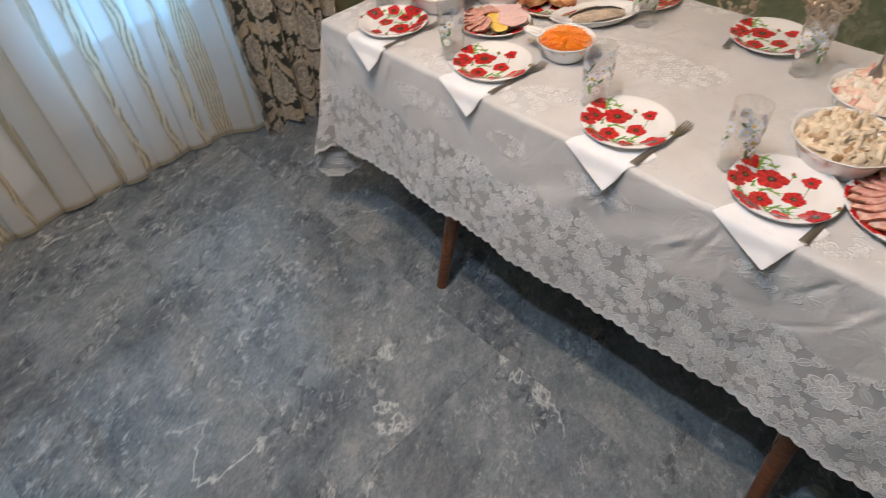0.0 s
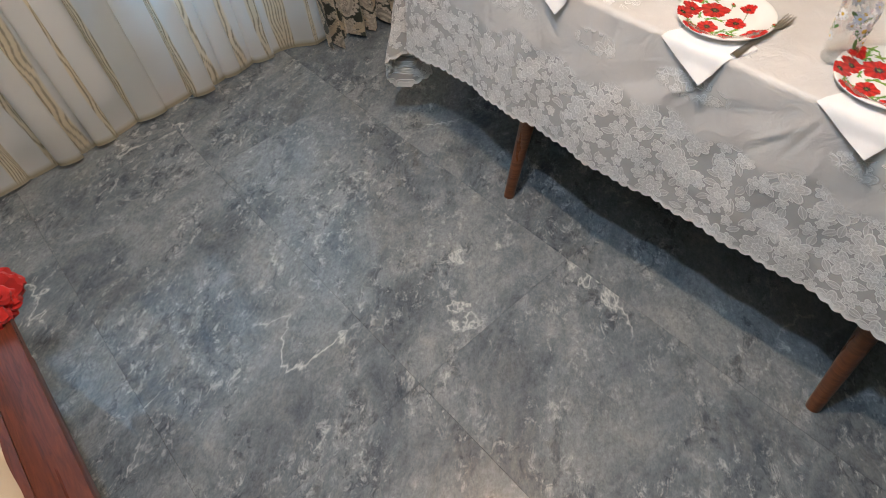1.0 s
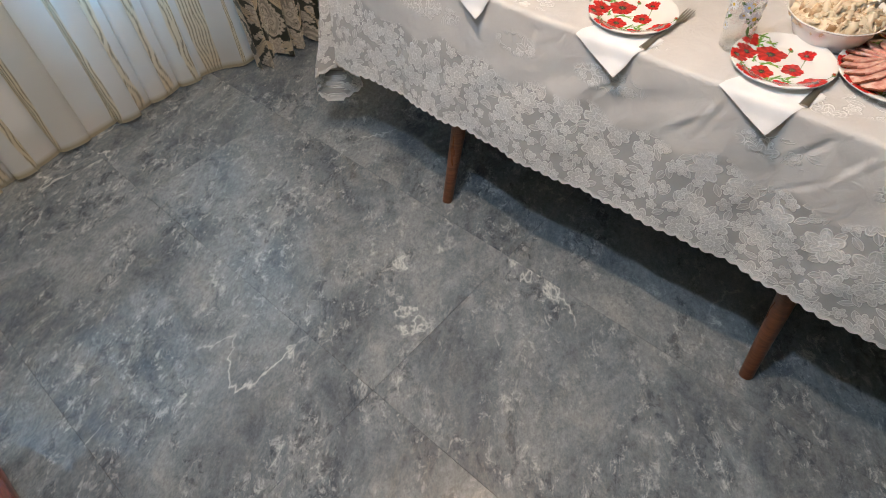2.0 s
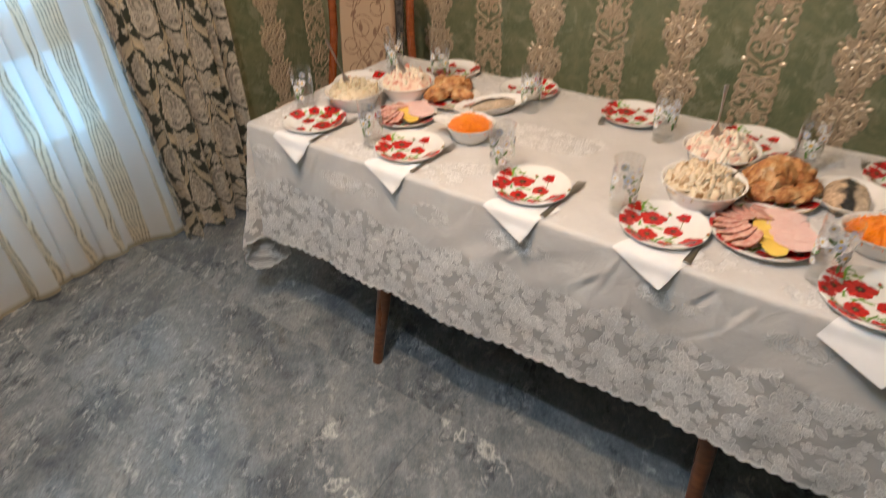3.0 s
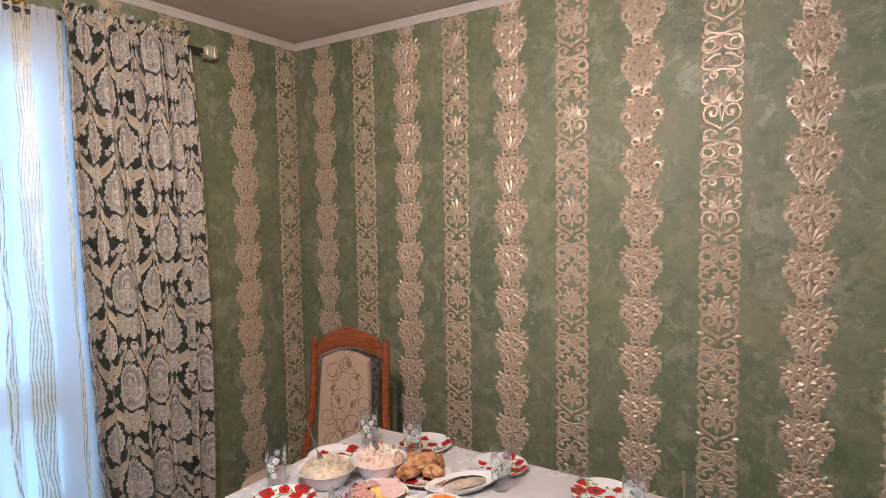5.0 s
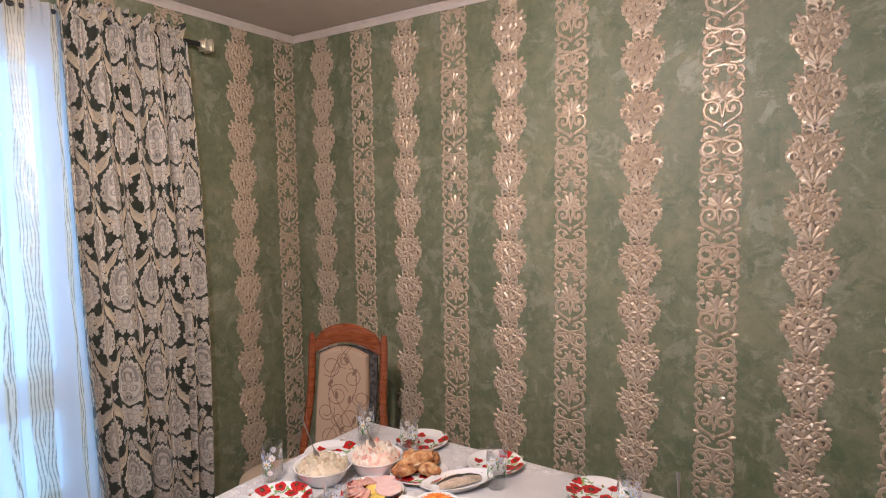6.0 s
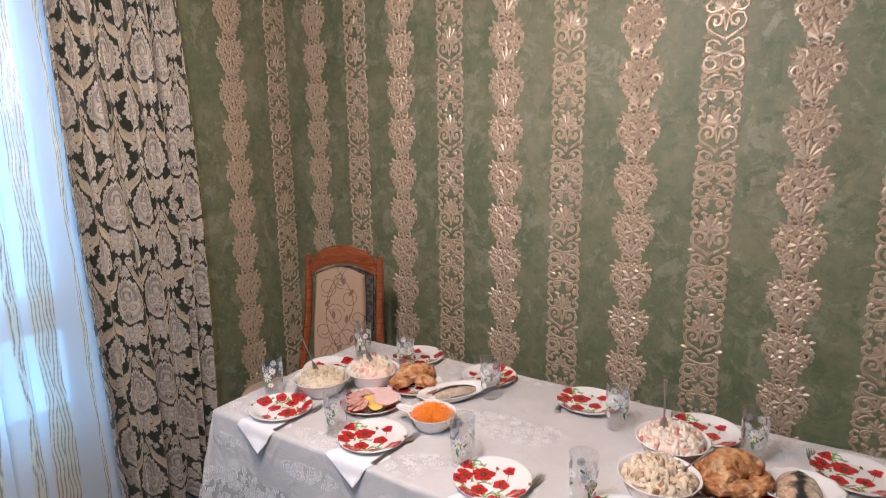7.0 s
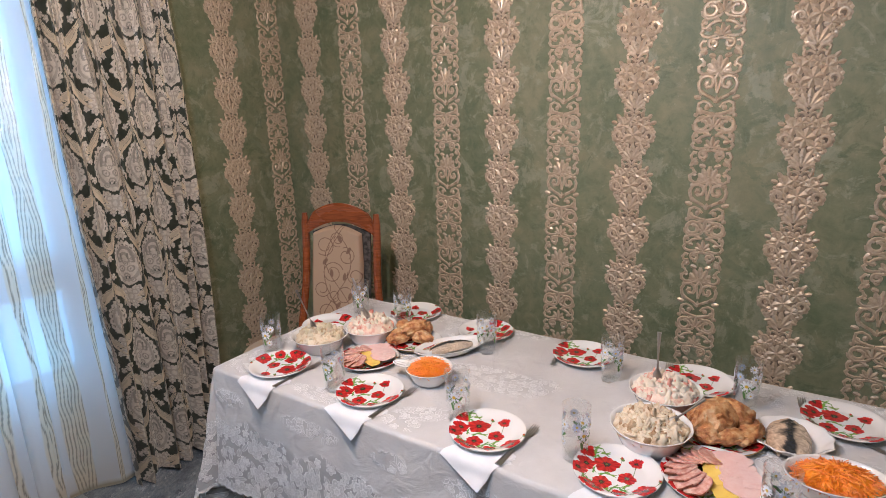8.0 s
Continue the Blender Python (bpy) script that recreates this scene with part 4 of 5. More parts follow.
def sheer_curtain():
    n, m = 1500, 220
    w = np.linspace(0, 1, n)[:, None] * np.ones((1, m))
    v = np.ones((n, 1)) * np.linspace(0, 1, m)[None, :]
    L = 2.6
    y = -1.35 + L * w
    h = 1 - v
    z = 0.014 + 2.385 * v
    ph = 2 * math.pi * (11 * w + 0.5 * np.sin(9 * w) + 0.25 * np.sin(23 * w))
    amp = 0.016 + 0.034 * h
    x = -2.39 - 0.02 * h + amp * np.sin(ph) + 0.014 * np.sin(ph * 0.37 + 1.2) * h
    y = y - 0.42 * amp * np.sin(2 * ph) - 0.02 * step(0.85, 1.0, w) * v
    x = np.maximum(x, -2.412 + 0.003 * np.sin(ph * 2.3))
    # the last folds are bunched and stand out into the room
    x = x + 0.1 * step(0.9, 0.965, w) * (0.15 + 0.85 * h)
    y = y - 0.05 * step(0.9, 1.0, w) * h
    z = z + 0.012 * np.sin(ph + 0.5) * step(0.9, 1.0, h)
    head = step(2.3, 2.34, z)
    x = x + head * 0.006 * np.sin(w * 500)
    # woven bands of wavy gold thread, wide and narrow in turn
    f = w * L * 1.55
    period = 0.37
    gold, shine = np.zeros_like(w), np.zeros_like(w)
    for off, wide in ((0.0, 0.046), (0.19, 0.016)):
        c = (f + off + period / 2 + 0.006 * np.sin(z * 9 + np.floor((f + off) / period) * 2)) % period - period / 2
        inside = step(wide, wide * 0.85, abs(c))
        lines = np.sin((c + 0.006 * np.sin(z * 19 + 2 * np.floor(f / period)) + 0.002 * np.sin(z * 47 + 1)) * 2 * math.pi / 0.0135)
        gold = np.maximum(gold, inside * (0.78 + 0.22 * step(-0.3, 0.4, lines)))
        shine = np.maximum(shine, inside * step(0.3, 0.8, lines))
    rim = step(0.012, 0.005, v)
    gold = np.maximum(gold, rim)
    shine = np.maximum(shine, rim * 0.8)
    ob = new("sheer_curtain", sheet("sheer_curtain", x, y, z, M_SHEER, np.stack([0 * gold, gold, shine], -1)))
    tagged(ob, "white sheer curtain with wavy golden stripes hanging to the floor", "sheer curtain")


def curtain_rod():
    rod = thing("curtain_rod", "dark curtain rod with a square pale gilt finial and brackets", "curtain rod", (-2.36, 0, 2.372))
    bm = bmesh.new()
    tube(bm, [(-0.05, -1.5, 0), (-0.05, 1.1, 0), (0, 1.25, 0), (0, 1.73, 0)], 0.011, 12)
    part("pole", bm, M_BLACK, rod)
    bm = bmesh.new()
    tube(bm, [(-0.05, -1.5, 0.028), (-0.05, 1.05, 0.028)], 0.012, 12)
    part("rope_cover", bm, M_BRASS, rod, "twisted golden pole cover")
    bm = bmesh.new()
    for a, b, s in ((1.73, 1.745, 0.016), (1.745, 1.755, 0.027), (1.757, 1.772, 0.023), (1.774, 1.784, 0.029), (1.786, 1.796, 0.02)):
        box(bm, (-s, a, -s), (s, b, s), 0.003)
    part("finial", bm, M_PALE, rod, "square stepped pale gilt finial")
    for y in (1.68, -1.3):
        part("bracket", boxed((-0.13, y - 0.008, -0.012), (0.0, y + 0.008, -0.0), 0.002), M_BLACK, rod)


heavy_curtain()
sheer_curtain()
curtain_rod()


# ---- chair ----
def vine_print(x, z):
    """Cream cloth with brown spiral tendrils; x, z in metres on the back rest."""
    col = np.ones(x.shape + (3,)) * np.array([0.4, 0.28, 0.185])
    col *= (1 + 0.05 * np.sin(x * 900) * np.sin(z * 800))[..., None]
    dark = np.zeros_like(x)
    for cx, cz, r0, a0, sgn in ((-0.025, 0.30, 0.05, 0.3, 1), (0.04, 0.375, 0.04, 2.0, -1), (0.03, 0.2, 0.055, 3.4, 1), (-0.05, 0.13, 0.05, 1.0, -1), (0.035, 0.06, 0.055, 0.0, 1), (-0.06, 0.42, 0.045, 4.0, 1), (-0.075, 0.23, 0.04, 0.5, -1), (0.08, 0.29, 0.038, 2.6, 1), (0.085, 0.13, 0.04, 1.2, -1), (0.0, 0.45, 0.035, 5.0, -1), (-0.02, 0.2, 0.03, 3.0, 1)):
        d, a = np.hypot(x - cx, z - cz), np.arctan2(z - cz, x - cx)
        q = ((sgn * (a - a0)) % (2 * math.pi)) / (2 * math.pi)
        for turn in (0, 1):
            rr = r0 * (1 - 0.62 * (q + turn) / 1.5)
            dark = np.maximum(dark, (abs(d - rr) < 0.0016) * (q + turn < 1.45))
    for c0, amp, k, ph in ((0.0, 0.06, 13, 0.0), (0.01, 0.075, 9, 2.0), (-0.01, 0.07, 11, 4.0)):
        dark = np.maximum(dark, abs(x - c0 - amp * np.sin(k * z + ph)) < 0.0018)
    for cx, cz, ph in ((0.03, 0.285, 1.4), (-0.03, 0.30, 1.7), (0.0, 0.16, 0.9), (-0.03, 0.05, 2.0), (0.05, 0.4, 1.0), (0.01, 0.45, 2.0), (0.055, 0.2, 1.3), (-0.06, 0.35, 0.8)):
        px = (x - cx) * math.cos(ph) + (z - cz) * math.sin(ph)
        pz = -(x - cx) * math.sin(ph) + (z - cz) * math.cos(ph)
        dark = np.maximum(dark, ((px / 0.017) ** 2 + (pz / 0.008) ** 2 < 1) * 0.9)
    k = dark[..., None] * 0.85
    return col * (1 - k) + k * np.array([0.13, 0.065, 0.04])


def chair():
    c = thing("dining_chair", "cherry-stained wooden chair with cream vine-patterned upholstery, behind the table", "chair", (-1.72, 1.955, 0), 20.5)
    # the seat looks along minus y; the back leans away
    def lean(z):
        return -0.085 + 0.085 * float(step(0.4, 1.1, np.array(z)))

    def post(sx):
        bm = bmesh.new()
        pts, rad = [], []
        for k in np.linspace(0, 1, 24):
            z = 1.085 * k
            y = 0.08 * (1 - z / 0.45) - 0.085 if z < 0.45 else lean(z)
            x = sx * (0.2 - 0.033 * float(step(0.45, 0.85, np.array(z))))
            pts.append((x, y, z))
            rad.append(0.0175 if z < 1.05 else 0.0172 - 0.16 * (z - 1.05))
        tube(bm, pts, rad, 12, 0.85)
        part("leg", bm, M_CHAIR, c, "curved back post that runs down as a leg")
    post(-1)
    post(1)
    bm = bmesh.new()
    n = 24
    rows = []
    for i in range(n + 1):
        x = -0.155 + 0.31 * i / n
        t = abs(x) / 0.155
        top = 1.062 + 0.07 * math.cos(t * math.pi * 0.5) ** 0.75 - 0.02 * step(0.8, 1.0, np.array(t))
        low = 0.993 + 0.058 * math.cos(t * math.pi * 0.5) ** 0.9
        rows.append([bm.verts.new((x, y, z)) for y, z in ((-0.016, low), (-0.022, low + 0.02), (-0.018, float(top) - 0.01), (-0.006, float(top)), (0.012, float(top) - 0.004), (0.016, low))])
    for a, b in zip(rows, rows[1:]):
        for k in range(6):
            bm.faces.new((a[k], a[(k + 1) % 6], b[(k + 1) % 6], b[k]))
    bm.faces.new(rows[0][::-1])
    bm.faces.new(rows[-1])
    bmesh.ops.recalc_face_normals(bm, faces=bm.faces)
    part("top_rail", bm, M_CHAIR, c, "arched cherry-stained top rail")
    # padded back
    nx, nz = 110, 240
    u = np.linspace(-1, 1, nx)[:, None] * np.ones((1, nz))
    v = np.ones((nx, 1)) * np.linspace(0, 1, nz)[None, :]
    half = 0.118 + 0.008 * np.sin(v * math.pi)
    top = 1.0 + 0.035 * np.cos(u * math.pi * 0.5)
    X = u * (half - 0.006) - 0.009
    Z = 0.53 + (top - 0.53) * v
    edge = np.clip(np.minimum(1 - abs(u), np.minimum(v, 1 - v) * 4) / 0.12, 0, 1)
    Yf = -0.032 - 0.028 * np.sqrt(1 - (1 - edge) ** 2) - 0.085 * (1 - step(0.4, 1.1, Z)) + 0.02
    part("backrest", sheet("backrest", X, Yf, Z, M_UPHOL, vine_print(X, Z - 0.53)), None, c, "cream upholstered back with brown vines")
    Xb = u * 0.135
    part("back_board", sheet("back_board", Xb, -0.085 * (1 - step(0.4, 1.1, Z)) + 0.004 + 0 * Xb, Z, M_DARKBACK), None, c, "dark patterned cloth on the back").modifiers.new("thickness", "SOLIDIFY").thickness = 0.012
    # seat
    part("seat", boxed((-0.22, -0.45, 0.43), (0.22, -0.02, 0.49), 0.022), M_CREAM, c, "cream upholstered seat")
    part("seat_frame", boxed((-0.205, -0.43, 0.385), (0.205, -0.03, 0.428), 0.006), M_CHAIR, c)
    for sx in (-1, 1):
        bm = bmesh.new()
        tube(bm, [(sx * 0.185, -0.41, 0.0), (sx * 0.185, -0.41, 0.39)], [0.015, 0.021], 12)
        part("leg", bm, M_CHAIR, c)


chair()


def stool():
    s = thing("stool", "round stool with a beige upholstered seat between table and curtain", "stool", (-1.93, 1.74, 0))
    part("seat", lathe([(0, 0.42), (0.16, 0.42), (0.175, 0.43), (0.18, 0.45), (0.172, 0.475), (0.13, 0.487), (0, 0.49)], 48), M_CREAM, s)
    for a in (45, 135, 225, 315):
        bm = bmesh.new()
        c, q = math.cos(radians(a)), math.sin(radians(a))
        tube(bm, [(0.16 * c, 0.16 * q, 0), (0.12 * c, 0.12 * q, 0.42)], [0.013, 0.017], 12)
        part("leg", bm, M_CHAIR, s)


stool()


# ---- table settings ----
def plate_print(x, y):
    """White glaze with red poppies, buds and green blades; x, y from -1 to 1."""
    col = np.ones(x.shape + (3,)) * np.array([0.77, 0.76, 0.74])

    def lay(mask, c):
        col[mask] = c
    rnd = random.Random(4)
    for cx, cy, ln, a in ((-0.28, 0.85, 0.3, 0.3), (-0.35, 0.7, 0.3, 0.9), (-0.25, 0.6, 0.25, 2.2), (-0.8, -0.15, 0.3, 1.2), (-0.7, -0.25, 0.3, 2.4), (-0.3, 0.0, 0.3, 0.4), (-0.15, -0.05, 0.3, 2.6), (-0.2, -0.5, 0.35, 0.2), (0.0, -0.6, 0.3, 2.8), (0.1, -0.45, 0.3, 0.7), (-0.5, 0.15, 0.25, 1.4), (-0.35, -0.6, 0.25, 1.9), (0.2, -0.75, 0.3, 0.5), (-0.1, 0.72, 0.25, 2.7)):
        for k in range(4):
            b = a + rnd.uniform(-0.6, 0.6)
            px = (x - cx) * math.cos(b) + (y - cy) * math.sin(b)
            py = -(x - cx) * math.sin(b) + (y - cy) * math.cos(b)
            lay((abs(px) < ln * 0.5) & (abs(py + 0.6 * px * px) < 0.016 * (1 - (px / (ln * 0.5)) ** 2) + 0.003), (0.1 + 0.1 * rnd.random(), 0.24 + 0.16 * rnd.random(), 0.06))
    for x0, y0, x1, y1 in ((0.26, 0.53, 0.1, 0.2), (0.53, 0.3, 0.35, -0.1), (0.85, -0.48, 0.6, -0.7)):
        t = np.clip(((x - x0) * (x1 - x0) + (y - y0) * (y1 - y0)) / ((x1 - x0) ** 2 + (y1 - y0) ** 2), 0, 1)
        lay(np.hypot(x - x0 - t * (x1 - x0), y - y0 - t * (y1 - y0)) < 0.008, (0.12, 0.2, 0.06))
    for cx, cy, r in ((-0.63, 0.36, 0.17), (-0.56, 0.77, 0.17), (-0.87, 0.12, 0.17), (-0.42, -0.3, 0.18), (-0.63, -0.6, 0.16), (-0.14, -0.76, 0.15), (0.44, -0.72, 0.21), (0.53, 0.34, 0.13), (0.18, -0.19, 0.17), (-0.16, 0.34, 0.24), (-0.78, -0.38, 0.13)):
        d, a = np.hypot(x - cx, y - cy), np.arctan2(y - cy, x - cx)
        ph = rnd.uniform(0, 6)
        edge = 1.36 * r * (0.88 + 0.07 * np.cos(5 * a + ph) + 0.06 * np.cos(3 * a + 2 * ph) + 0.03 * np.cos(13 * a))
        inside = d < edge
        shade = (0.75 + 0.25 * np.cos(8 * a + ph) * (d / r))[..., None]
        col[inside] = (np.array([0.66, 0.022, 0.02]) * shade)[inside]
        lay(inside & (abs(np.sin(2 * a + ph)) < 0.12) & (d > 0.45 * r), (0.36, 0.01, 0.014))
        lay((d < r * (0.36 + 0.1 * np.cos(9 * a))) & (d > 0.14 * r), (0.03, 0.012, 0.015))
        lay(d <= 0.14 * r, (0.14, 0.16, 0.04))
    for cx, cy in ((0.26, 0.53), (0.85, -0.48)):
        lay(((x - cx) / 0.045) ** 2 + ((y - cy) / 0.08) ** 2 < 1, (0.12, 0.2, 0.05))
        lay(((x - cx) / 0.022) ** 2 + ((y - cy - 0.04) / 0.05) ** 2 < 1, (0.45, 0.03, 0.02))
    return col


def dish_mesh(name, R, depth, mat, prnt=None, squash=1.0, nr=72, na=220, turn=0.0, lip=0.0):
    """A round or oval dish with rim, wall thickness and foot."""
    t = np.linspace(0, 1, nr)
    r_in = t
    flat = step(0.6, 1.0, t) ** 1.1
    zin = 0.006 + depth * flat
    prof_r = np.concatenate([r_in, [1.004, 1.0], np.linspace(0.985, 0.62, 8), [0.6, 0.58, 0.56, 0.0]])
    prof_z = np.concatenate([zin, [depth + 0.0045, depth + 0.003], 0.003 + depth * step(0.6, 1.0, np.linspace(0.985, 0.62, 8)) ** 1.1 - 0.0005, [0.0015, 0.0, 0.0025, 0.003]])
    a = np.linspace(0, 2 * math.pi, na, endpoint=False)[:, None]
    wave = 1 + lip * np.cos(12 * a) * np.clip(prof_r[None, :], 0, 1) ** 6
    X, Y = R * prof_r[None, :] * np.cos(a) * wave, R * squash * prof_r[None, :] * np.sin(a) * wave
    Z = np.ones((na, 1)) * prof_z[None, :]
    if prnt is None:
        pat = np.ones(X.shape + (3,)) * np.array([0.78, 0.77, 0.75])
    else:
        pat = prnt(X / R, Y / (R * squash))
        pat[:, nr:] = (0.78, 0.77, 0.75)
    return sheet(name, X, Y, Z, mat, pat, closed=True)


PLATE = dish_mesh("dinner_plate", 0.097, 0.013, M_PLATE, plate_print)


def plate(x, y, turn=46, label="white dinner plate printed with red poppies on the tablecloth"):
    ob = new("dinner_plate", PLATE)
    ob.matrix_world = pose(x, y, TZ + 0.001, 0, 0, turn)
    return tagged(ob, label, "plate", "place settings")


PLATES = [(-1.335, 1.222), (-0.975, 1.235), (-0.588, 1.228), (-0.262, 1.233), (0.143, 1.2), (-1.215, 1.80), (-0.895, 1.775), (-0.53, 1.762), (-0.187, 1.755), (0.165, 1.715), (-1.43, 1.545)]
PLATE_TURN = (237, 53, 41, 30, 22, 95, 150, 32, 22, 11, 140)
for i, (x, y) in enumerate(PLATES):
    plate(x, y, PLATE_TURN[i])

NAPKIN_AT = [(-1.335, 1.222), (-0.975, 1.235), (-0.588, 1.228), (-0.262, 1.233), (0.143, 1.2)]


def napkin(x, y, far=False):
    """A folded square napkin, a corner of it sticking out over the table's edge."""
    n = 24
    nap = thing("napkin", "white folded paper napkin under the plate, overhanging the table edge" if not far else "white folded paper napkin under the plate", "napkin", (x, y, TZ), 0, "napkins")
    for layer in range(3):
        g = np.linspace(0, 1, n)
        U, V = np.meshgrid(g, g, indexing="ij")
        S = 0.132 - 0.003 * layer
        a = radians(-115)
        X = U * S * math.cos(a) - V * S * math.sin(a) - 0.014 + 0.002 * layer
        Y = U * S * math.sin(a) + V * S * math.cos(a) + 0.002 * layer
        edge = TY0 + 0.012 - y
        past = np.clip(edge - Y, 0, None)
        curl = step(0.0, 0.045, past)
        Z = 0.0015 + 0.0012 * layer - past * (0.12 + 0.62 * curl) + 0.001 * np.sin(U * 5 + layer)
        Y = Y + past * 0.42 * curl
        part("layer", sheet("layer", X, Y, Z, M_NAPKIN), None, nap)
    return nap


for p in NAPKIN_AT:
    napkin(*p)


def tumbler_mesh():
    na, R0, R1, H = 72, 0.029, 0.034, 0.138
    zs = np.array([0.0, 0.0, 0.004, 0.012] + list(np.linspace(0.02, H - 0.002, 22)) + [H, H - 0.0005] + list(np.linspace(H - 0.003, 0.016, 18)) + [0.013, 0.0125])
    rs = []
    for i, z in enumerate(zs):
        base = R0 + (R1 - R0) * z / H
        inner = i >= 27
        rs.append(base - (0.0022 if inner else 0.0))
    rs = np.array(rs)
    rs[0], rs[1], rs[-1], rs[-2] = 0.0, R0 - 0.002, 0.0, R0 - 0.006
    a = np.linspace(0, 2 * math.pi, na, endpoint=False)[:, None]
    low = step(0.075, 0.03, zs)[None, :]
    flute = 1 + 0.022 * np.cos(9 * (a + 14 * zs[None, :])) * low * (np.arange(len(zs))[None, :] < 27)
    r = rs[None, :] * flute
    return sheet("body", r * np.cos(a), r * np.sin(a), np.ones((na, 1)) * zs[None, :], M_GLASS, closed=True)


M_DAISY = material("white enamel petals", (0.8, 0.82, 0.86), 0.4)
M_YOLK = material("yellow enamel", (0.75, 0.5, 0.05), 0.4)
M_LEAF = material("green enamel leaf", (0.1, 0.22, 0.06), 0.4)
M_BLUE = material("pale blue enamel", (0.5, 0.56, 0.7), 0.4)


def wrapped(bm, cx, cz, pts, r):
    """A flat shape bent round a glass of radius r at the angle cx and the height cz."""
    vs = [bm.verts.new(((r(cz + z) + 0.0006) * math.cos(cx + x / 0.032), (r(cz + z) + 0.0006) * math.sin(cx + x / 0.032), cz + z)) for x, z in pts]
    c = vs[0]
    for i in range(1, len(vs) - 1):
        bm.faces.new((c, vs[i], vs[i + 1]))
    bm.faces.new((c, vs[-1], vs[1]))


def tumbler():
    g = thing("tumbler", "clear tall glass printed with white daisies on the tablecloth", "glass", (0, 0, 0), 0, "drinking glasses")
    part("body", tumbler_mesh(), None, g)
    rad = lambda z: 0.029 + 0.005 * z / 0.138
    for ang in (0.4, 2.5, 4.6):
        bm, bl, by, bb = bmesh.new(), bmesh.new(), bmesh.new(), bmesh.new()
        for k, (dx, dz, s, col) in enumerate(((0, 0.076, 0.0175, bm), (0.02, 0.098, 0.012, bm), (-0.017, 0.1, 0.011, bb), (0.012, 0.05, 0.01, bm))):
            for p in range(9):
                b = 2 * math.pi * p / 9
                c, sn = math.cos(b), math.sin(b)
                out = [(dx + s * 0.55 * c, s * 0.55 * sn)] + [(dx + s * (0.6 + 0.42 * math.cos(q)) * c - s * 0.2 * math.sin(q) * sn, s * (0.6 + 0.42 * math.cos(q)) * sn + s * 0.2 * math.sin(q) * c) for q in np.linspace(0, 2 * math.pi, 7)[:-1]]
                wrapped(col, ang, dz, out, rad)
            wrapped(by, ang, dz, [(dx, 0)] + [(dx + 0.26 * s * math.cos(q), 0.26 * s * math.sin(q)) for q in np.linspace(0, 2 * math.pi, 9)[:-1]], lambda z: rad(z) + 0.0003)
        for dx, dz, b in ((0.004, 0.066, 1.2), (-0.008, 0.07, 2.2), (0.014, 0.07, 0.7), (-0.004, 0.05, 1.8)):
            wrapped(bl, ang, dz, [(dx, 0)] + [(dx + 0.012 * math.cos(q) * math.cos(b) - 0.0035 * math.sin(q) * math.sin(b), 0.012 * math.cos(q) * math.sin(b) + 0.0035 * math.sin(q) * math.cos(b)) for q in np.linspace(0, 2 * math.pi, 9)[:-1]], rad)
        for nm, b, mt in (("leaf", bl, M_LEAF), ("petals", bm, M_DAISY), ("petals", bb, M_BLUE), ("flower_centre", by, M_YOLK)):
            part(nm, b, mt, g, smooth=False)
    return g


GLASSES = [(-1.442, 1.288, 20), (-1.09, 1.21, 250), (-0.694, 1.26, 140), (-1.404, 1.70, 30), (-1.205, 1.705, 200), (-0.822, 1.652, 95), (-0.411, 1.664, 310), (-0.366, 1.25, 60), (-0.058, 1.69, 10), (0.05, 1.225, 170), (0.27, 1.6, 80)]
first = tumbler()
first.matrix_world = pose(GLASSES[0][0], GLASSES[0][1], TZ + 0.001, 0, 0, GLASSES[0][2])
for x, y, a in GLASSES[1:]:
    copy_thing(first, pose(x, y, TZ + 0.001, 0, 0, a))


def fork(x, y, turn, z=0.0, tilt=0.0):
    f = thing("fork", "steel table fork lying beside the plate", "fork", (x, y, TZ + 0.004 + z), turn, "cutlery")
    bm = bmesh.new()
    tube(bm, [(0, -0.1, 0.001), (0, -0.05, 0.003), (0, 0.0, 0.004), (0, 0.03, 0.004), (0, 0.045, 0.001)], [0.0085, 0.0065, 0.0035, 0.0045, 0.01], 8, 0.22)
    part("handle", bm, M_STEEL, f)
    for k in range(4):
        bm = bmesh.new()
        px = -0.0085 + 0.0057 * k
        tube(bm, [(px, 0.043, 0.001), (px, 0.065, 0.002), (px, 0.09, 0.007)], [0.0022, 0.002, 0.001], 6, 0.6)
        part("tine", bm, M_STEEL, f)
    return f


def knife(x, y, turn):
    k = thing("knife", "steel table knife lying beside the plate", "knife", (x, y, TZ + 0.004), turn, "cutlery")
    bm = bmesh.new()
    tube(bm, [(0, -0.1, 0.0), (0, -0.09, 0.0), (0, -0.02, 0.0), (0, 0.0, 0.0)], [0.006, 0.009, 0.0075, 0.005], 8, 0.35)
    part("handle", bm, M_STEEL, k)
    part("blade", boxed((-0.008, 0.0, -0.0008), (0.008, 0.1, 0.0008), 0.0006), M_STEEL, k)
    return k


for i, (x, y) in enumerate(PLATES[:5]):
    fork(x + 0.088, y + 0.0, -4)
for x, y in PLATES[5:10]:
    fork(x - 0.082, y + 0.0, 10)


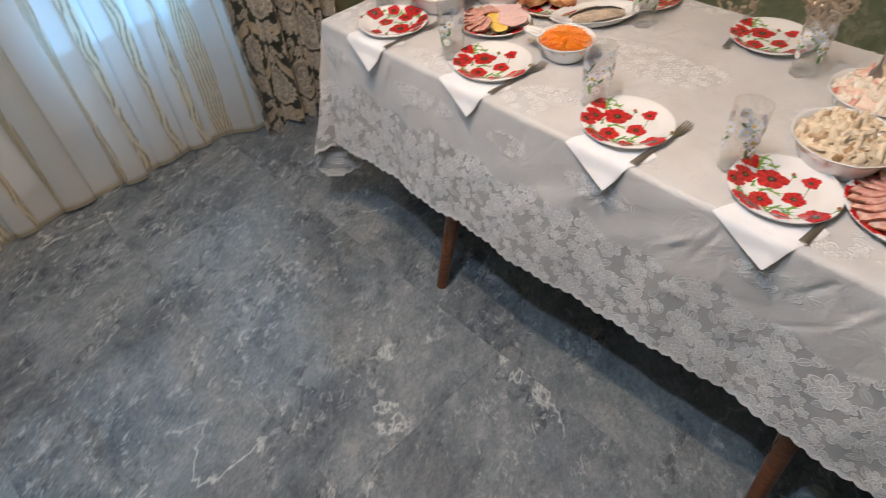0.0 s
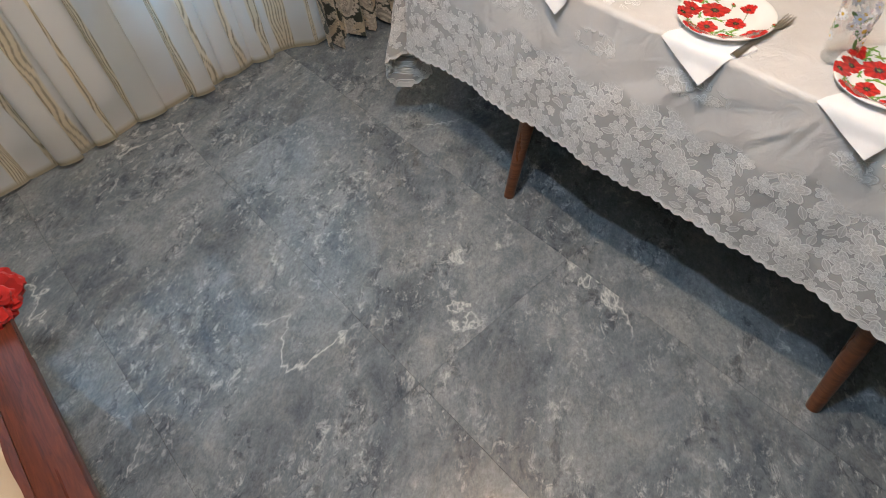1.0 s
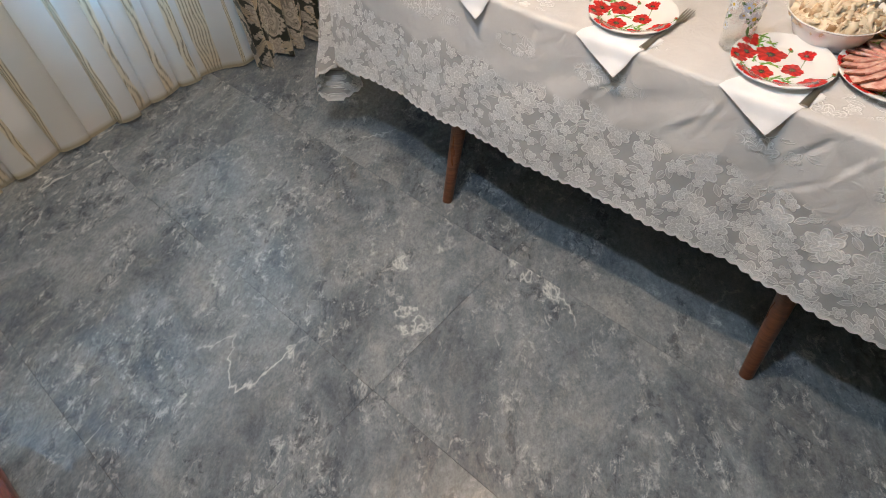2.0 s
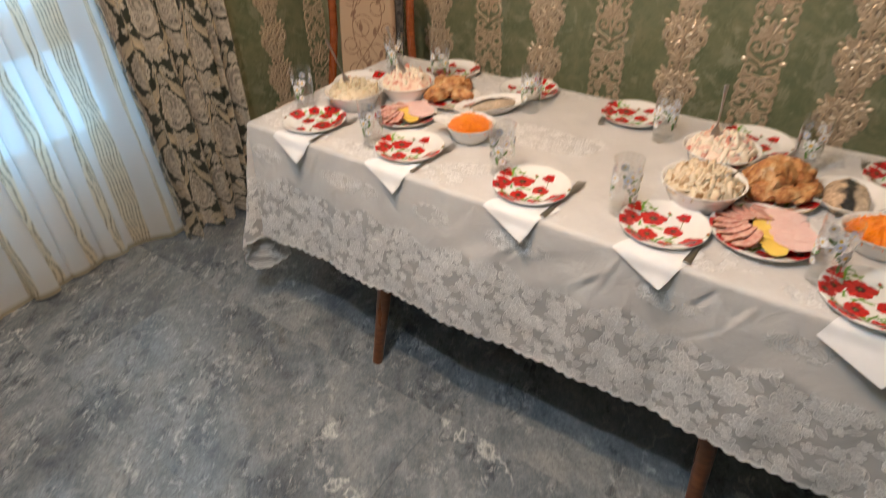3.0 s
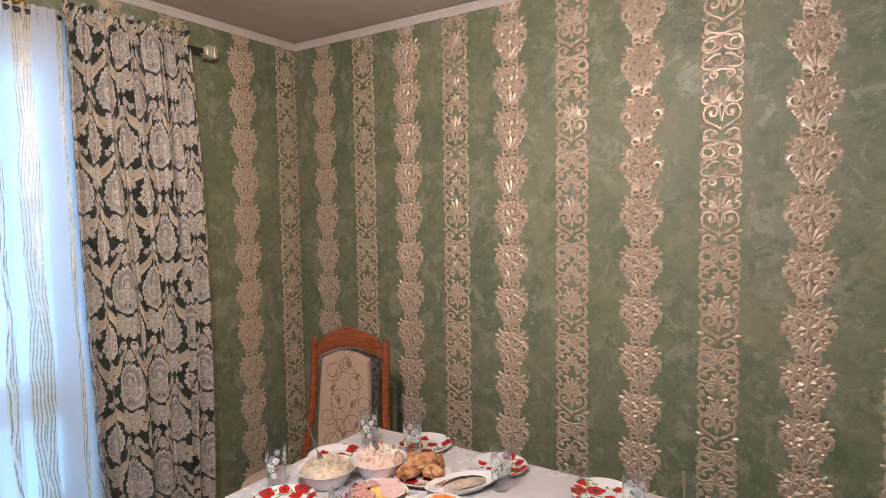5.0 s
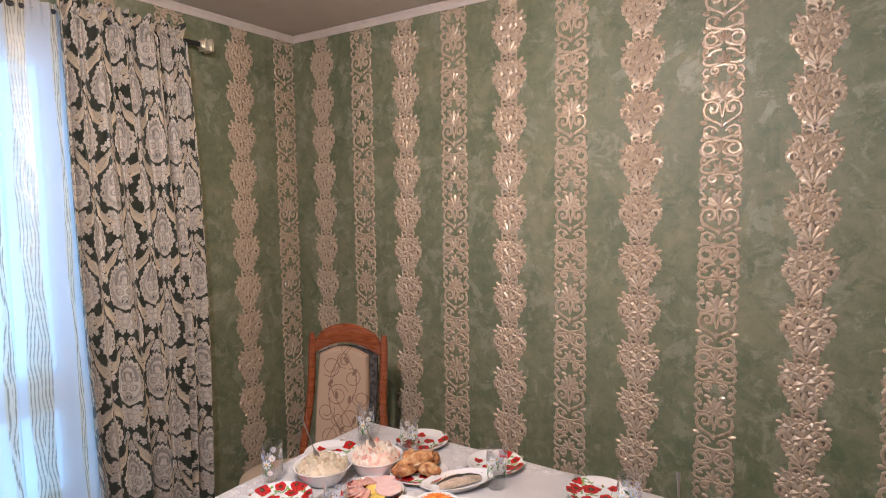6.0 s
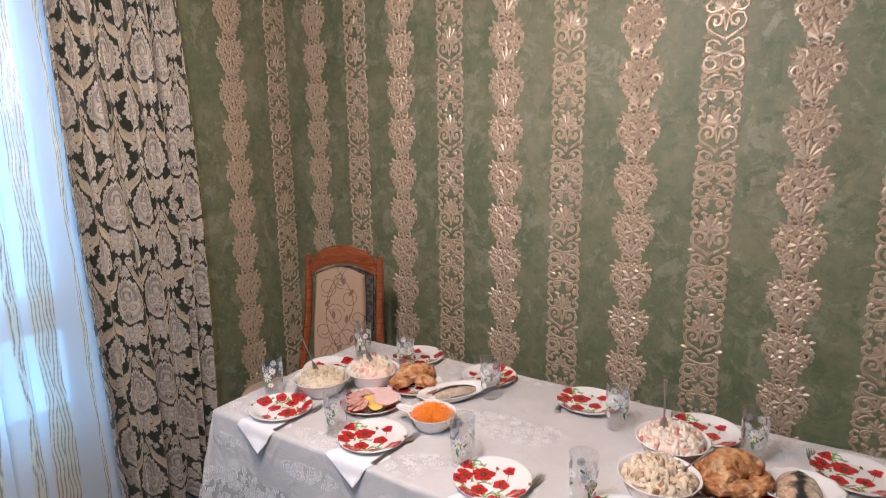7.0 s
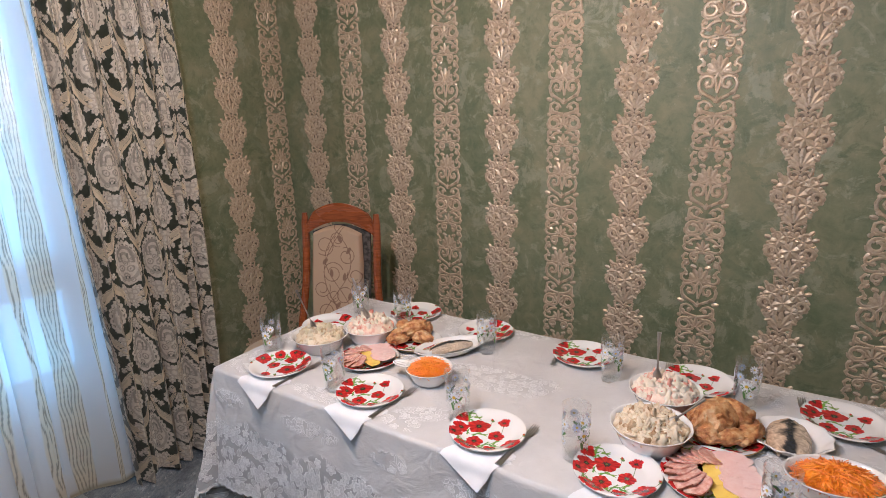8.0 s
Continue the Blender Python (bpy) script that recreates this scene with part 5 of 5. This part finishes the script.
# ---- dishes of food ----
M_SALAD = speckled("beige creamy salad", [(0.2, (0.42, 0.30, 0.17)), (0.4, (0.6, 0.5, 0.36)), (0.6, (0.66, 0.58, 0.44)), (0.85, (0.5, 0.44, 0.28))], 60, 0.35, True, 0.5, 0.15)
M_SALADPINK = speckled("pink creamy salad", [(0.2, (0.58, 0.17, 0.13)), (0.32, (0.7, 0.4, 0.31)), (0.42, (0.76, 0.66, 0.53)), (0.9, (0.77, 0.71, 0.6))], 60, 0.35, True, 0.5, 0.15)
M_MUSH = speckled("brown flecked salad", [(0.2, (0.34, 0.2, 0.1)), (0.32, (0.58, 0.42, 0.27)), (0.44, (0.72, 0.61, 0.46)), (0.74, (0.7, 0.57, 0.41)), (0.88, (0.45, 0.3, 0.17))], 70, 0.25, True, 0.5, 0.15)
M_DRESS = speckled("cream dressing", [(0.35, (0.55, 0.41, 0.26)), (0.5, (0.68, 0.57, 0.41)), (0.7, (0.73, 0.64, 0.5))], 70, 0.3, False, 0.6, 0.15)
M_DRESSPINK = speckled("pink dressing", [(0.35, (0.66, 0.36, 0.28)), (0.5, (0.76, 0.58, 0.46)), (0.7, (0.78, 0.67, 0.55))], 55, 0.3, False, 0.6, 0.15)
M_CARROT = speckled("shredded carrot", [(0.2, (0.82, 0.17, 0.004)), (0.6, (0.93, 0.27, 0.008)), (0.9, (0.95, 0.38, 0.03))], 90, 0.4, True, 0.3, 0.2)
M_CHICKEN = speckled("roast chicken skin", [(0.3, (0.13, 0.04, 0.012)), (0.42, (0.38, 0.145, 0.05)), (0.54, (0.57, 0.3, 0.125)), (0.68, (0.68, 0.48, 0.28))], 38, 0.42, False, 0.6, 0.15)
M_HAM = speckled("pink ham", [(0.3, (0.76, 0.48, 0.44)), (0.7, (0.82, 0.6, 0.56))], 40, 0.4, False, 0.2, 0.2)
M_PORK = speckled("baked pork slice", [(0.34, (0.46, 0.16, 0.12)), (0.48, (0.6, 0.29, 0.23)), (0.64, (0.74, 0.52, 0.44))], 55, 0.4, False, 0.3, 0.2)
M_CRUST = speckled("brown pork crust", [(0.3, (0.12, 0.03, 0.012)), (0.7, (0.3, 0.09, 0.035))], 60, 0.35)
M_CHEESE = speckled("yellow cheese", [(0.3, (0.8, 0.54, 0.1)), (0.7, (0.86, 0.64, 0.17))], 20, 0.4, False, 0.15, 0.2)
M_FISH = painted("salted herring flesh", 0.22, 0.3)


def bowl(x, y, R, depth, label, squash=1.0, turn=0.0, lip=0.0, kind="bowl"):
    b = thing(kind, label, kind, (x, y, TZ + 0.001), turn)
    part("dish", dish_mesh("dish", R, depth, M_PORC, None, squash, 30, 96, 0, lip), None, b)
    return b


def heap(parent, name, R, base, high, count, size, mat, seed, squash=1.0):
    """A mound of soft irregular lumps bound in cream."""
    rnd = random.Random(seed)
    ball = bmesh.new()
    bmesh.ops.create_icosphere(ball, subdivisions=2, radius=1)
    shape = [v.co.copy() for v in ball.verts]
    tris = [[v.index for v in f.verts] for f in ball.faces]
    ball.free()
    verts, faces = [], []
    for k in range(count):
        a, q = rnd.uniform(0, 2 * math.pi), math.sqrt(rnd.random())
        px, py = 0.95 * R * q * math.cos(a), 0.95 * squash * R * q * math.sin(a)
        pz = base + 0.0015 + high * (1 - q ** 2.2) * rnd.uniform(0.85, 1.1)
        s = rnd.uniform(0.55, 1.5) * size
        turn = Euler((rnd.uniform(0, 6), rnd.uniform(0, 6), rnd.uniform(0, 6))).to_matrix()
        flat = Vector((rnd.uniform(0.8, 1.5), rnd.uniform(0.5, 1.0), rnd.uniform(0.35, 0.65)))
        n0 = len(verts)
        for c in shape:
            g = s * (1 + 0.6 * noise.noise(c * 1.7 + Vector((k * 1.7, seed, 0))))
            verts.append(Vector((px, py, pz)) + turn @ Vector([c[i] * flat[i] * g for i in range(3)]))
        faces += [[n0 + i for i in f] for f in tris]
    me = bpy.data.meshes.new(name)
    me.from_pydata(verts, [], faces)
    me.materials.append(mat)
    me.shade_smooth()
    made = part(name, me, None, parent)
    # the cream that binds it
    bm = bmesh.new()
    lay = bmesh.ops.create_icosphere(bm, subdivisions=5, radius=1)
    for v in lay["verts"]:
        n = 0.14 * noise.noise(v.co * 4 + Vector((seed, 0, 0))) + 0.14 * noise.noise(v.co * 10) + 0.06 * noise.noise(v.co * 22)
        v.co = Vector((v.co.x * R * 0.97, v.co.y * R * 0.97 * squash, base + 0.001 + max(v.co.z, -0.12) * high * (0.98 + n)))
    part("dressing", bm, M_DRESSPINK if mat is M_SALADPINK else M_DRESS, parent)
    return made


def spoon(x, y, z, turn, lean, size=1.0, label="steel serving spoon stuck in the salad"):
    bm = bmesh.new()
    tube(bm, [(0, 0, -0.03), (0, 0, -0.015), (0, 0, 0.0), (0, 0, 0.02), (0, 0.002, 0.08), (0, 0.004, 0.14)], [0.004, 0.014, 0.013, 0.003, 0.0034, 0.0066], 10, 0.4)
    me = from_bm("spoon", bm, M_STEEL)
    ob = new("spoon", me)
    ob.matrix_world = Matrix.Translation((x, y, TZ + z)) @ Matrix.Rotation(radians(lean), 4, Vector((math.cos(radians(turn)), math.sin(radians(turn)), 0))) @ Matrix.Scale(size, 4)
    return tagged(ob, label, "spoon", "cutlery")


def lump(bm, at, size, turn, seed, rough=0.25):
    got = bmesh.ops.create_icosphere(bm, subdivisions=4, radius=1)
    m = Euler([radians(t) for t in turn]).to_matrix()
    for v in got["verts"]:
        k = 1 + rough * noise.noise(v.co * 1.6 + Vector((seed * 3.1, 0, 0))) + 0.6 * rough * noise.noise(v.co * 4.5 + Vector((0, seed, 0))) + 0.22 * rough * noise.noise(v.co * 12 + Vector((0, 0, seed)))
        v.co = Vector(at) + m @ Vector([c * s * k for c, s in zip(v.co, size)])


def chicken(x, y, turn, pieces, label):
    p = thing("chicken_platter", label, "platter", (x, y, TZ + 0.001), turn)
    part("plate", PLATE, None, p, "white plate printed with red poppies")
    part("rim", lathe([(0.0945, 0.0165), (0.0965, 0.018), (0.0985, 0.017), (0.0985, 0.0155), (0.0945, 0.0165)], 72), M_BRASS, p, "thin gilt edge")
    for i, (at, size, rot) in enumerate(pieces):
        bm = bmesh.new()
        lump(bm, at, size, rot, i + turn)
        part("chicken_piece", bm, M_CHICKEN, p, "golden brown roast chicken")


def slice_mesh(name, rx, ry, thick, seed, mat, rim=None):
    rnd = random.Random(seed)
    bm = bmesh.new()
    n = 22
    k1, k2 = rnd.uniform(0, 6), rnd.uniform(0, 6)
    rings = []
    for z, s in ((-thick / 2, 0.0), (-thick / 2, 0.97), (0, 1.0), (thick / 2, 0.97), (thick / 2, 0.0)):
        if s == 0:
            rings.append([bm.verts.new((0, 0, z))])
            continue
        ring = []
        for i in range(n):
            a = 2 * math.pi * i / n
            w = s * (1 + 0.09 * math.cos(2 * a + k1) + 0.06 * math.cos(5 * a + k2))
            px, py = rx * w * math.cos(a), ry * w * math.sin(a)
            ring.append(bm.verts.new((px, py, z + 0.002 * math.sin(px * 70 + k1) * s + 0.0015 * math.sin(py * 90 + k2) * s)))
        rings.append(ring)
    for a, b in zip(rings, rings[1:]):
        for i in range(n):
            j = (i + 1) % n
            if len(a) == 1:
                bm.faces.new((a[0], b[j], b[i]))
            elif len(b) == 1:
                bm.faces.new((a[i], a[j], b[0]))
            else:
                f = bm.faces.new((a[i], a[j], b[j], b[i]))
                f.material_index = 1 if rim and b[i].co.x > 0.5 * rx else 0
    bmesh.ops.recalc_face_normals(bm, faces=bm.faces)
    me = from_bm(name, bm, mat)
    if rim:
        me.materials.append(rim)
    return me


def cold_cuts(x, y, turn, scale, label):
    p = thing("cold_cuts_platter", label, "platter", (x, y, TZ + 0.001), turn)
    pl = part("plate", PLATE, None, p, "white plate printed with red poppies", at=Matrix.Diagonal((scale, scale, 1, 1)))
    s = scale
    for k in range(10):  # baked pork, shingled slices round one side
        a = 75 + 17 * k
        m = pose(0.055 * s * math.cos(radians(a)) - 0.006 * s, 0.058 * s * math.sin(radians(a)), 0.021 + 0.0008 * k, 16, 12, a + 8)
        part("pork_slice", slice_mesh("pork_slice", 0.032 * s, 0.024 * s, 0.0045, k, M_PORK, M_CRUST), None, p, at=m)
    for k in range(7):  # cheese down the middle
        m = pose((0.004 + 0.006 * math.sin(2 * k)) * s, (0.048 - 0.02 * k) * s, 0.017 + 0.0019 * k, -5, 3, 90 + 9 * math.sin(k * 2.1))
        part("cheese_slice", slice_mesh("cheese_slice", 0.026 * s, 0.021 * s, 0.0028, 30 + k, M_CHEESE), None, p, at=m)
    for k in range(10):  # ham in an overlapping fan
        m = pose((0.047 - 0.002 * abs(k - 4)) * s, (0.058 - 0.0128 * k) * s, 0.019 + 0.0018 * k, -6, -4, 6 * (4.5 - k))
        part("ham_slice", slice_mesh("ham_slice", 0.037 * s, 0.026 * s, 0.003, 60 + k, M_HAM), None, p, at=m)


def fish_mesh(L, W, H, bend):
    n, m = 70, 40
    t = np.linspace(0, 1, n)[:, None] * np.ones((1, m))
    a = np.ones((n, 1)) * np.linspace(0, math.pi, m)[None, :]
    w = W * np.sin(math.pi * (0.08 + 0.9 * t)) ** 0.55
    X = (t - 0.5) * L
    Y = -w * np.cos(a) + bend * np.sin(math.pi * t)
    Z = 0.004 + H * np.sin(a) ** 0.8 * np.sin(math.pi * (0.1 + 0.85 * t)) ** 0.5
    band = a / math.pi
    flesh, back, silver = np.array([0.5, 0.36, 0.25]), np.array([0.03, 0.032, 0.036]), np.array([0.5, 0.4, 0.3])
    rag = np.array([[noise.noise(Vector((i * 0.09, j * 0.16, L * 90))) for j in range(m)] for i in range(n)])
    fine = np.array([[noise.noise(Vector((i * 0.5, j * 0.6, L * 40))) for j in range(m)] for i in range(n)])
    wob = 0.12 * rag + 0.03 * fine
    k1 = step(0.36, 0.44, band + wob)[..., None]
    k2 = step(0.56, 0.66, band + wob)[..., None]
    col = silver * (1 - k1) + back * k1
    col = col * (1 - k2) + flesh * k2
    col = col * (1 + 0.5 * fine + 0.3 * rag)[..., None]
    Z = Z + 0.004 * rag + 0.002 * fine
    return sheet("herring_fillet", X, Y, Z, M_FISH, col)


def carrots(parent, R, base, high, seed, squash=1.0, count=650):
    rnd = random.Random(seed)
    bm = bmesh.new()
    for k in range(count):
        a, q = rnd.uniform(0, 2 * math.pi), math.sqrt(rnd.random())
        px, py = R * 0.9 * q * math.cos(a), squash * R * 0.9 * q * math.sin(a)
        pz = base + high * (1 - q ** 2) * rnd.uniform(0.5, 1.08)
        b, l, c = rnd.uniform(0, 6.28), rnd.uniform(0.012, 0.026), rnd.uniform(-0.012, 0.012)
        pts = []
        for i in range(5):
            t = i / 4 - 0.5
            pts.append((px + l * 2 * t * math.cos(b) - c * (t * t * 4) * math.sin(b), py + l * 2 * t * math.sin(b) + c * (t * t * 4) * math.cos(b), pz + rnd.uniform(-0.003, 0.003) - 0.01 * t * t))
        tube(bm, pts, 0.0011, 4)
    lay = bmesh.ops.create_icosphere(bm, subdivisions=3, radius=1)
    for v in lay["verts"]:
        v.co = Vector((v.co.x * R * 0.9, v.co.y * R * 0.9 * squash, base - 0.002 + max(v.co.z, -0.12) * high * 0.9))
    ob = part("shredded_carrot", bm, M_CARROT, parent)
    return tagged(ob, "bright orange shredded carrot", kind="stuff")


b1 = bowl(-1.322, 1.392, 0.095, 0.052, "white bowl heaped with beige creamy salad", lip=0.006)
heap(b1, "salad", 0.08, 0.045, 0.03, 230, 0.0095, M_SALAD, 3)
b2 = bowl(-1.215, 1.53, 0.093, 0.055, "white bowl heaped with pink creamy salad", lip=0.006)
heap(b2, "salad", 0.08, 0.048, 0.042, 240, 0.0095, M_SALADPINK, 5)
b3 = bowl(-0.241, 1.58, 0.094, 0.055, "white bowl heaped with pink creamy salad", lip=0.006)
heap(b3, "salad", 0.082, 0.048, 0.036, 280, 0.0105, M_SALADPINK, 7)
b4 = bowl(-0.23, 1.384, 0.095, 0.058, "white bowl heaped with flecked beige mushroom salad", lip=0.006)
heap(b4, "salad", 0.083, 0.05, 0.032, 280, 0.0105, M_MUSH, 9)
c1 = bowl(-0.873, 1.388, 0.072, 0.044, "small white bowl of bright orange shredded carrot", lip=0.006)
carrots(c1, 0.053, 0.04, 0.03, 1)
c2 = bowl(0.145, 1.398, 0.1, 0.045, "oval white bowl of bright orange shredded carrot", 0.72, 20)
carrots(c2, 0.082, 0.042, 0.026, 2, 0.72, 900)
chicken(-1.075, 1.585, 40, [((-0.045, -0.01, 0.035), (0.045, 0.028, 0.025), (10, 0, 20)), ((0.03, -0.03, 0.034), (0.042, 0.026, 0.022), (0, 10, -40)), ((0.045, 0.03, 0.034), (0.04, 0.025, 0.024), (0, 0, 60)), ((-0.015, 0.035, 0.034), (0.046, 0.027, 0.024), (5, 0, 100)), ((0.0, 0.0, 0.058), (0.05, 0.03, 0.024), (0, -12, 15)), ((-0.03, 0.02, 0.062), (0.035, 0.022, 0.018), (0, 0, 80))], "poppy plate piled with golden roast chicken pieces")
chicken(-0.09, 1.506, 40, [((-0.02, 0.01, 0.05), (0.062, 0.048, 0.042), (0, -8, 25)), ((0.04, 0.015, 0.05), (0.045, 0.036, 0.036), (0, 14, -30)), ((0.045, -0.04, 0.03), (0.052, 0.023, 0.02), (0, 0, 25)), ((-0.055, -0.03, 0.034), (0.035, 0.024, 0.022), (0, 0, -40)), ((0.0, -0.045, 0.032), (0.045, 0.02, 0.02), (0, 0, 5)), ((0.075, 0.0, 0.03), (0.022, 0.03, 0.02), (0, 0, 0))], "poppy plate with a golden brown roast chicken")
cold_cuts(-1.118, 1.4, 53, 1.0, "poppy plate of baked pork, yellow cheese and pink ham slices")
cold_cuts(-0.075, 1.318, 24, 1.14, "poppy plate of baked pork, yellow cheese and pink ham slices")
f1 = bowl(-0.925, 1.588, 0.125, 0.022, "long white dish with slices of salted herring", 0.5, 56, 0.02, "dish")
part("herring_fillet", fish_mesh(0.15, 0.026, 0.024, 0.004), None, f1, "dark-backed salted herring", at=pose(0.005, 0.0, 0.008))
f2 = bowl(0.056, 1.556, 0.092, 0.024, "square-edged white dish with salted herring", 0.92, 46, 0.035, "dish")
part("herring_fillet", fish_mesh(0.165, 0.05, 0.03, 0.006), None, f2, "dark-backed salted herring", at=pose(0.0, 0.0, 0.008, 0, 0, 48))


def ear(parent, reach, wide, base, high, turn):
    """A flat leaf-shaped porcelain handle with a raised edge."""
    nu, nv = 16, 13
    u = np.linspace(0, 1, nu)[:, None] * np.ones((1, nv))
    v = np.ones((nu, 1)) * np.linspace(-1, 1, nv)[None, :]
    half = wide * (0.45 + 0.55 * np.sin(math.pi * (0.15 + 0.8 * u))) * np.where(u > 0.9, np.sqrt(np.clip(1 - ((u - 0.9) / 0.1) ** 2, 0.02, 1)), 1)
    Z = base + high * u + 0.004 * v ** 4 + 0.002 * np.cos(v * 9) * u
    ob = part("handle", sheet("handle", reach[0] + (reach[1] - reach[0]) * u, half * v, Z, M_PORC), None, parent, at=pose(0, 0, 0, 0, 0, turn))
    ob.modifiers.new("thickness", "SOLIDIFY").thickness = 0.004


ear(c1, (0.06, 0.112), 0.02, 0.046, 0.006, 195)
ear(f1, (0.115, 0.16), 0.022, 0.02, 0.006, 0)
spoon(-1.345, 1.385, 0.09, 136, -20, 0.95)
spoon(-1.215, 1.51, 0.112, 136, -17, 0.95)
spoon(-0.18, 1.395, 0.082, 136, 62, 0.65)
spoon(-0.262, 1.572, 0.1, 136, -2, 0.85)
knife(0.29, 1.6, 60)


# ---- daybed beside the table ----
def daybed():
    d = thing("daybed", "daybed with a polished mahogany side board and cream cover", "daybed", (0, 0, 0))
    part("side_board", boxed((-1.52, -0.325, 0.42), (0.75, -0.243, 0.45), 0.008), M_RAIL, d, "polished mahogany side board")
    part("side_panel", boxed((-1.46, -0.355, 0.14), (0.75, -0.327, 0.44), 0.006), M_RAIL, d)
    part("end_board", boxed((-1.48, -1.05, 0.16), (-1.42, -0.357, 0.45), 0.012), M_RAIL, d)
    part("back_board", boxed((-1.48, -1.11, 0.16), (0.75, -1.052, 0.75), 0.012), M_RAIL, d)
    n = 60
    U, V = np.meshgrid(np.linspace(0, 1, n * 2), np.linspace(0, 1, n), indexing="ij")
    edge = np.clip(np.minimum.reduce([U * 20, (1 - U) * 20, V * 9, (1 - V) * 9]), 0, 1)
    X, Y = -1.41 + 2.15 * U, -1.045 + 0.714 * V
    Z = 0.40 + 0.075 * np.sqrt(1 - (1 - edge) ** 2) + 0.006 * np.sin(X * 23 + 3 * np.sin(Y * 11))
    part("mattress", sheet("mattress", X, Y, Z, M_CREAM), None, d, "cream woven cover")
    for x in (-1.3, 0.6):
        for y in (-0.5, -1.0):
            part("foot", boxed((x - 0.03, y - 0.02, 0.0), (x + 0.03, y + 0.02, 0.165), 0.006), M_RAIL, d)


def red_cloth():
    bm = bmesh.new()
    lump(bm, (-1.375, -0.28, 0.478), (0.1, 0.06, 0.042), (0, 8, 10), 2, 0.5)
    lump(bm, (-1.4, -0.25, 0.44), (0.052, 0.05, 0.06), (10, 0, 0), 5, 0.5)
    lump(bm, (-1.33, -0.25, 0.475), (0.05, 0.04, 0.03), (0, 0, 40), 7, 0.5)
    ob = new("red_cloth", from_bm("red_cloth", bm, M_RED))
    tagged(ob, "crumpled bright red fleece cloth on the daybed's corner", "cloth")


daybed()
red_cloth()
furnish_stripes()


# ---- floor tiles, last ----
def tiles():
    made = {}
    gx, gy = 1.2, 0.6
    xs = [WX] + [x for x in (-0.74 + gx * k for k in range(-3, 5)) if WX + 0.05 < x < EAST - 0.05] + [EAST]
    ys = [SOUTH] + [y for y in (0.41 + gy * k for k in range(-8, 6)) if SOUTH + 0.05 < y < WY - 0.05] + [WY]
    g = 0.0004
    for a, b in zip(xs, xs[1:]):
        for c, d in zip(ys, ys[1:]):
            key = (round(b - a, 3), round(d - c, 3))
            if key not in made:
                made[key] = from_bm("tile", boxed((-(b - a) / 2 + g, -(d - c) / 2 + g, -0.012), ((b - a) / 2 - g, (d - c) / 2 - g, 0.0), 0.0003), M_TILE, False)
            part("tile", made[key], None, floor, at=pose((a + b) / 2, (c + d) / 2, 0))


tiles()
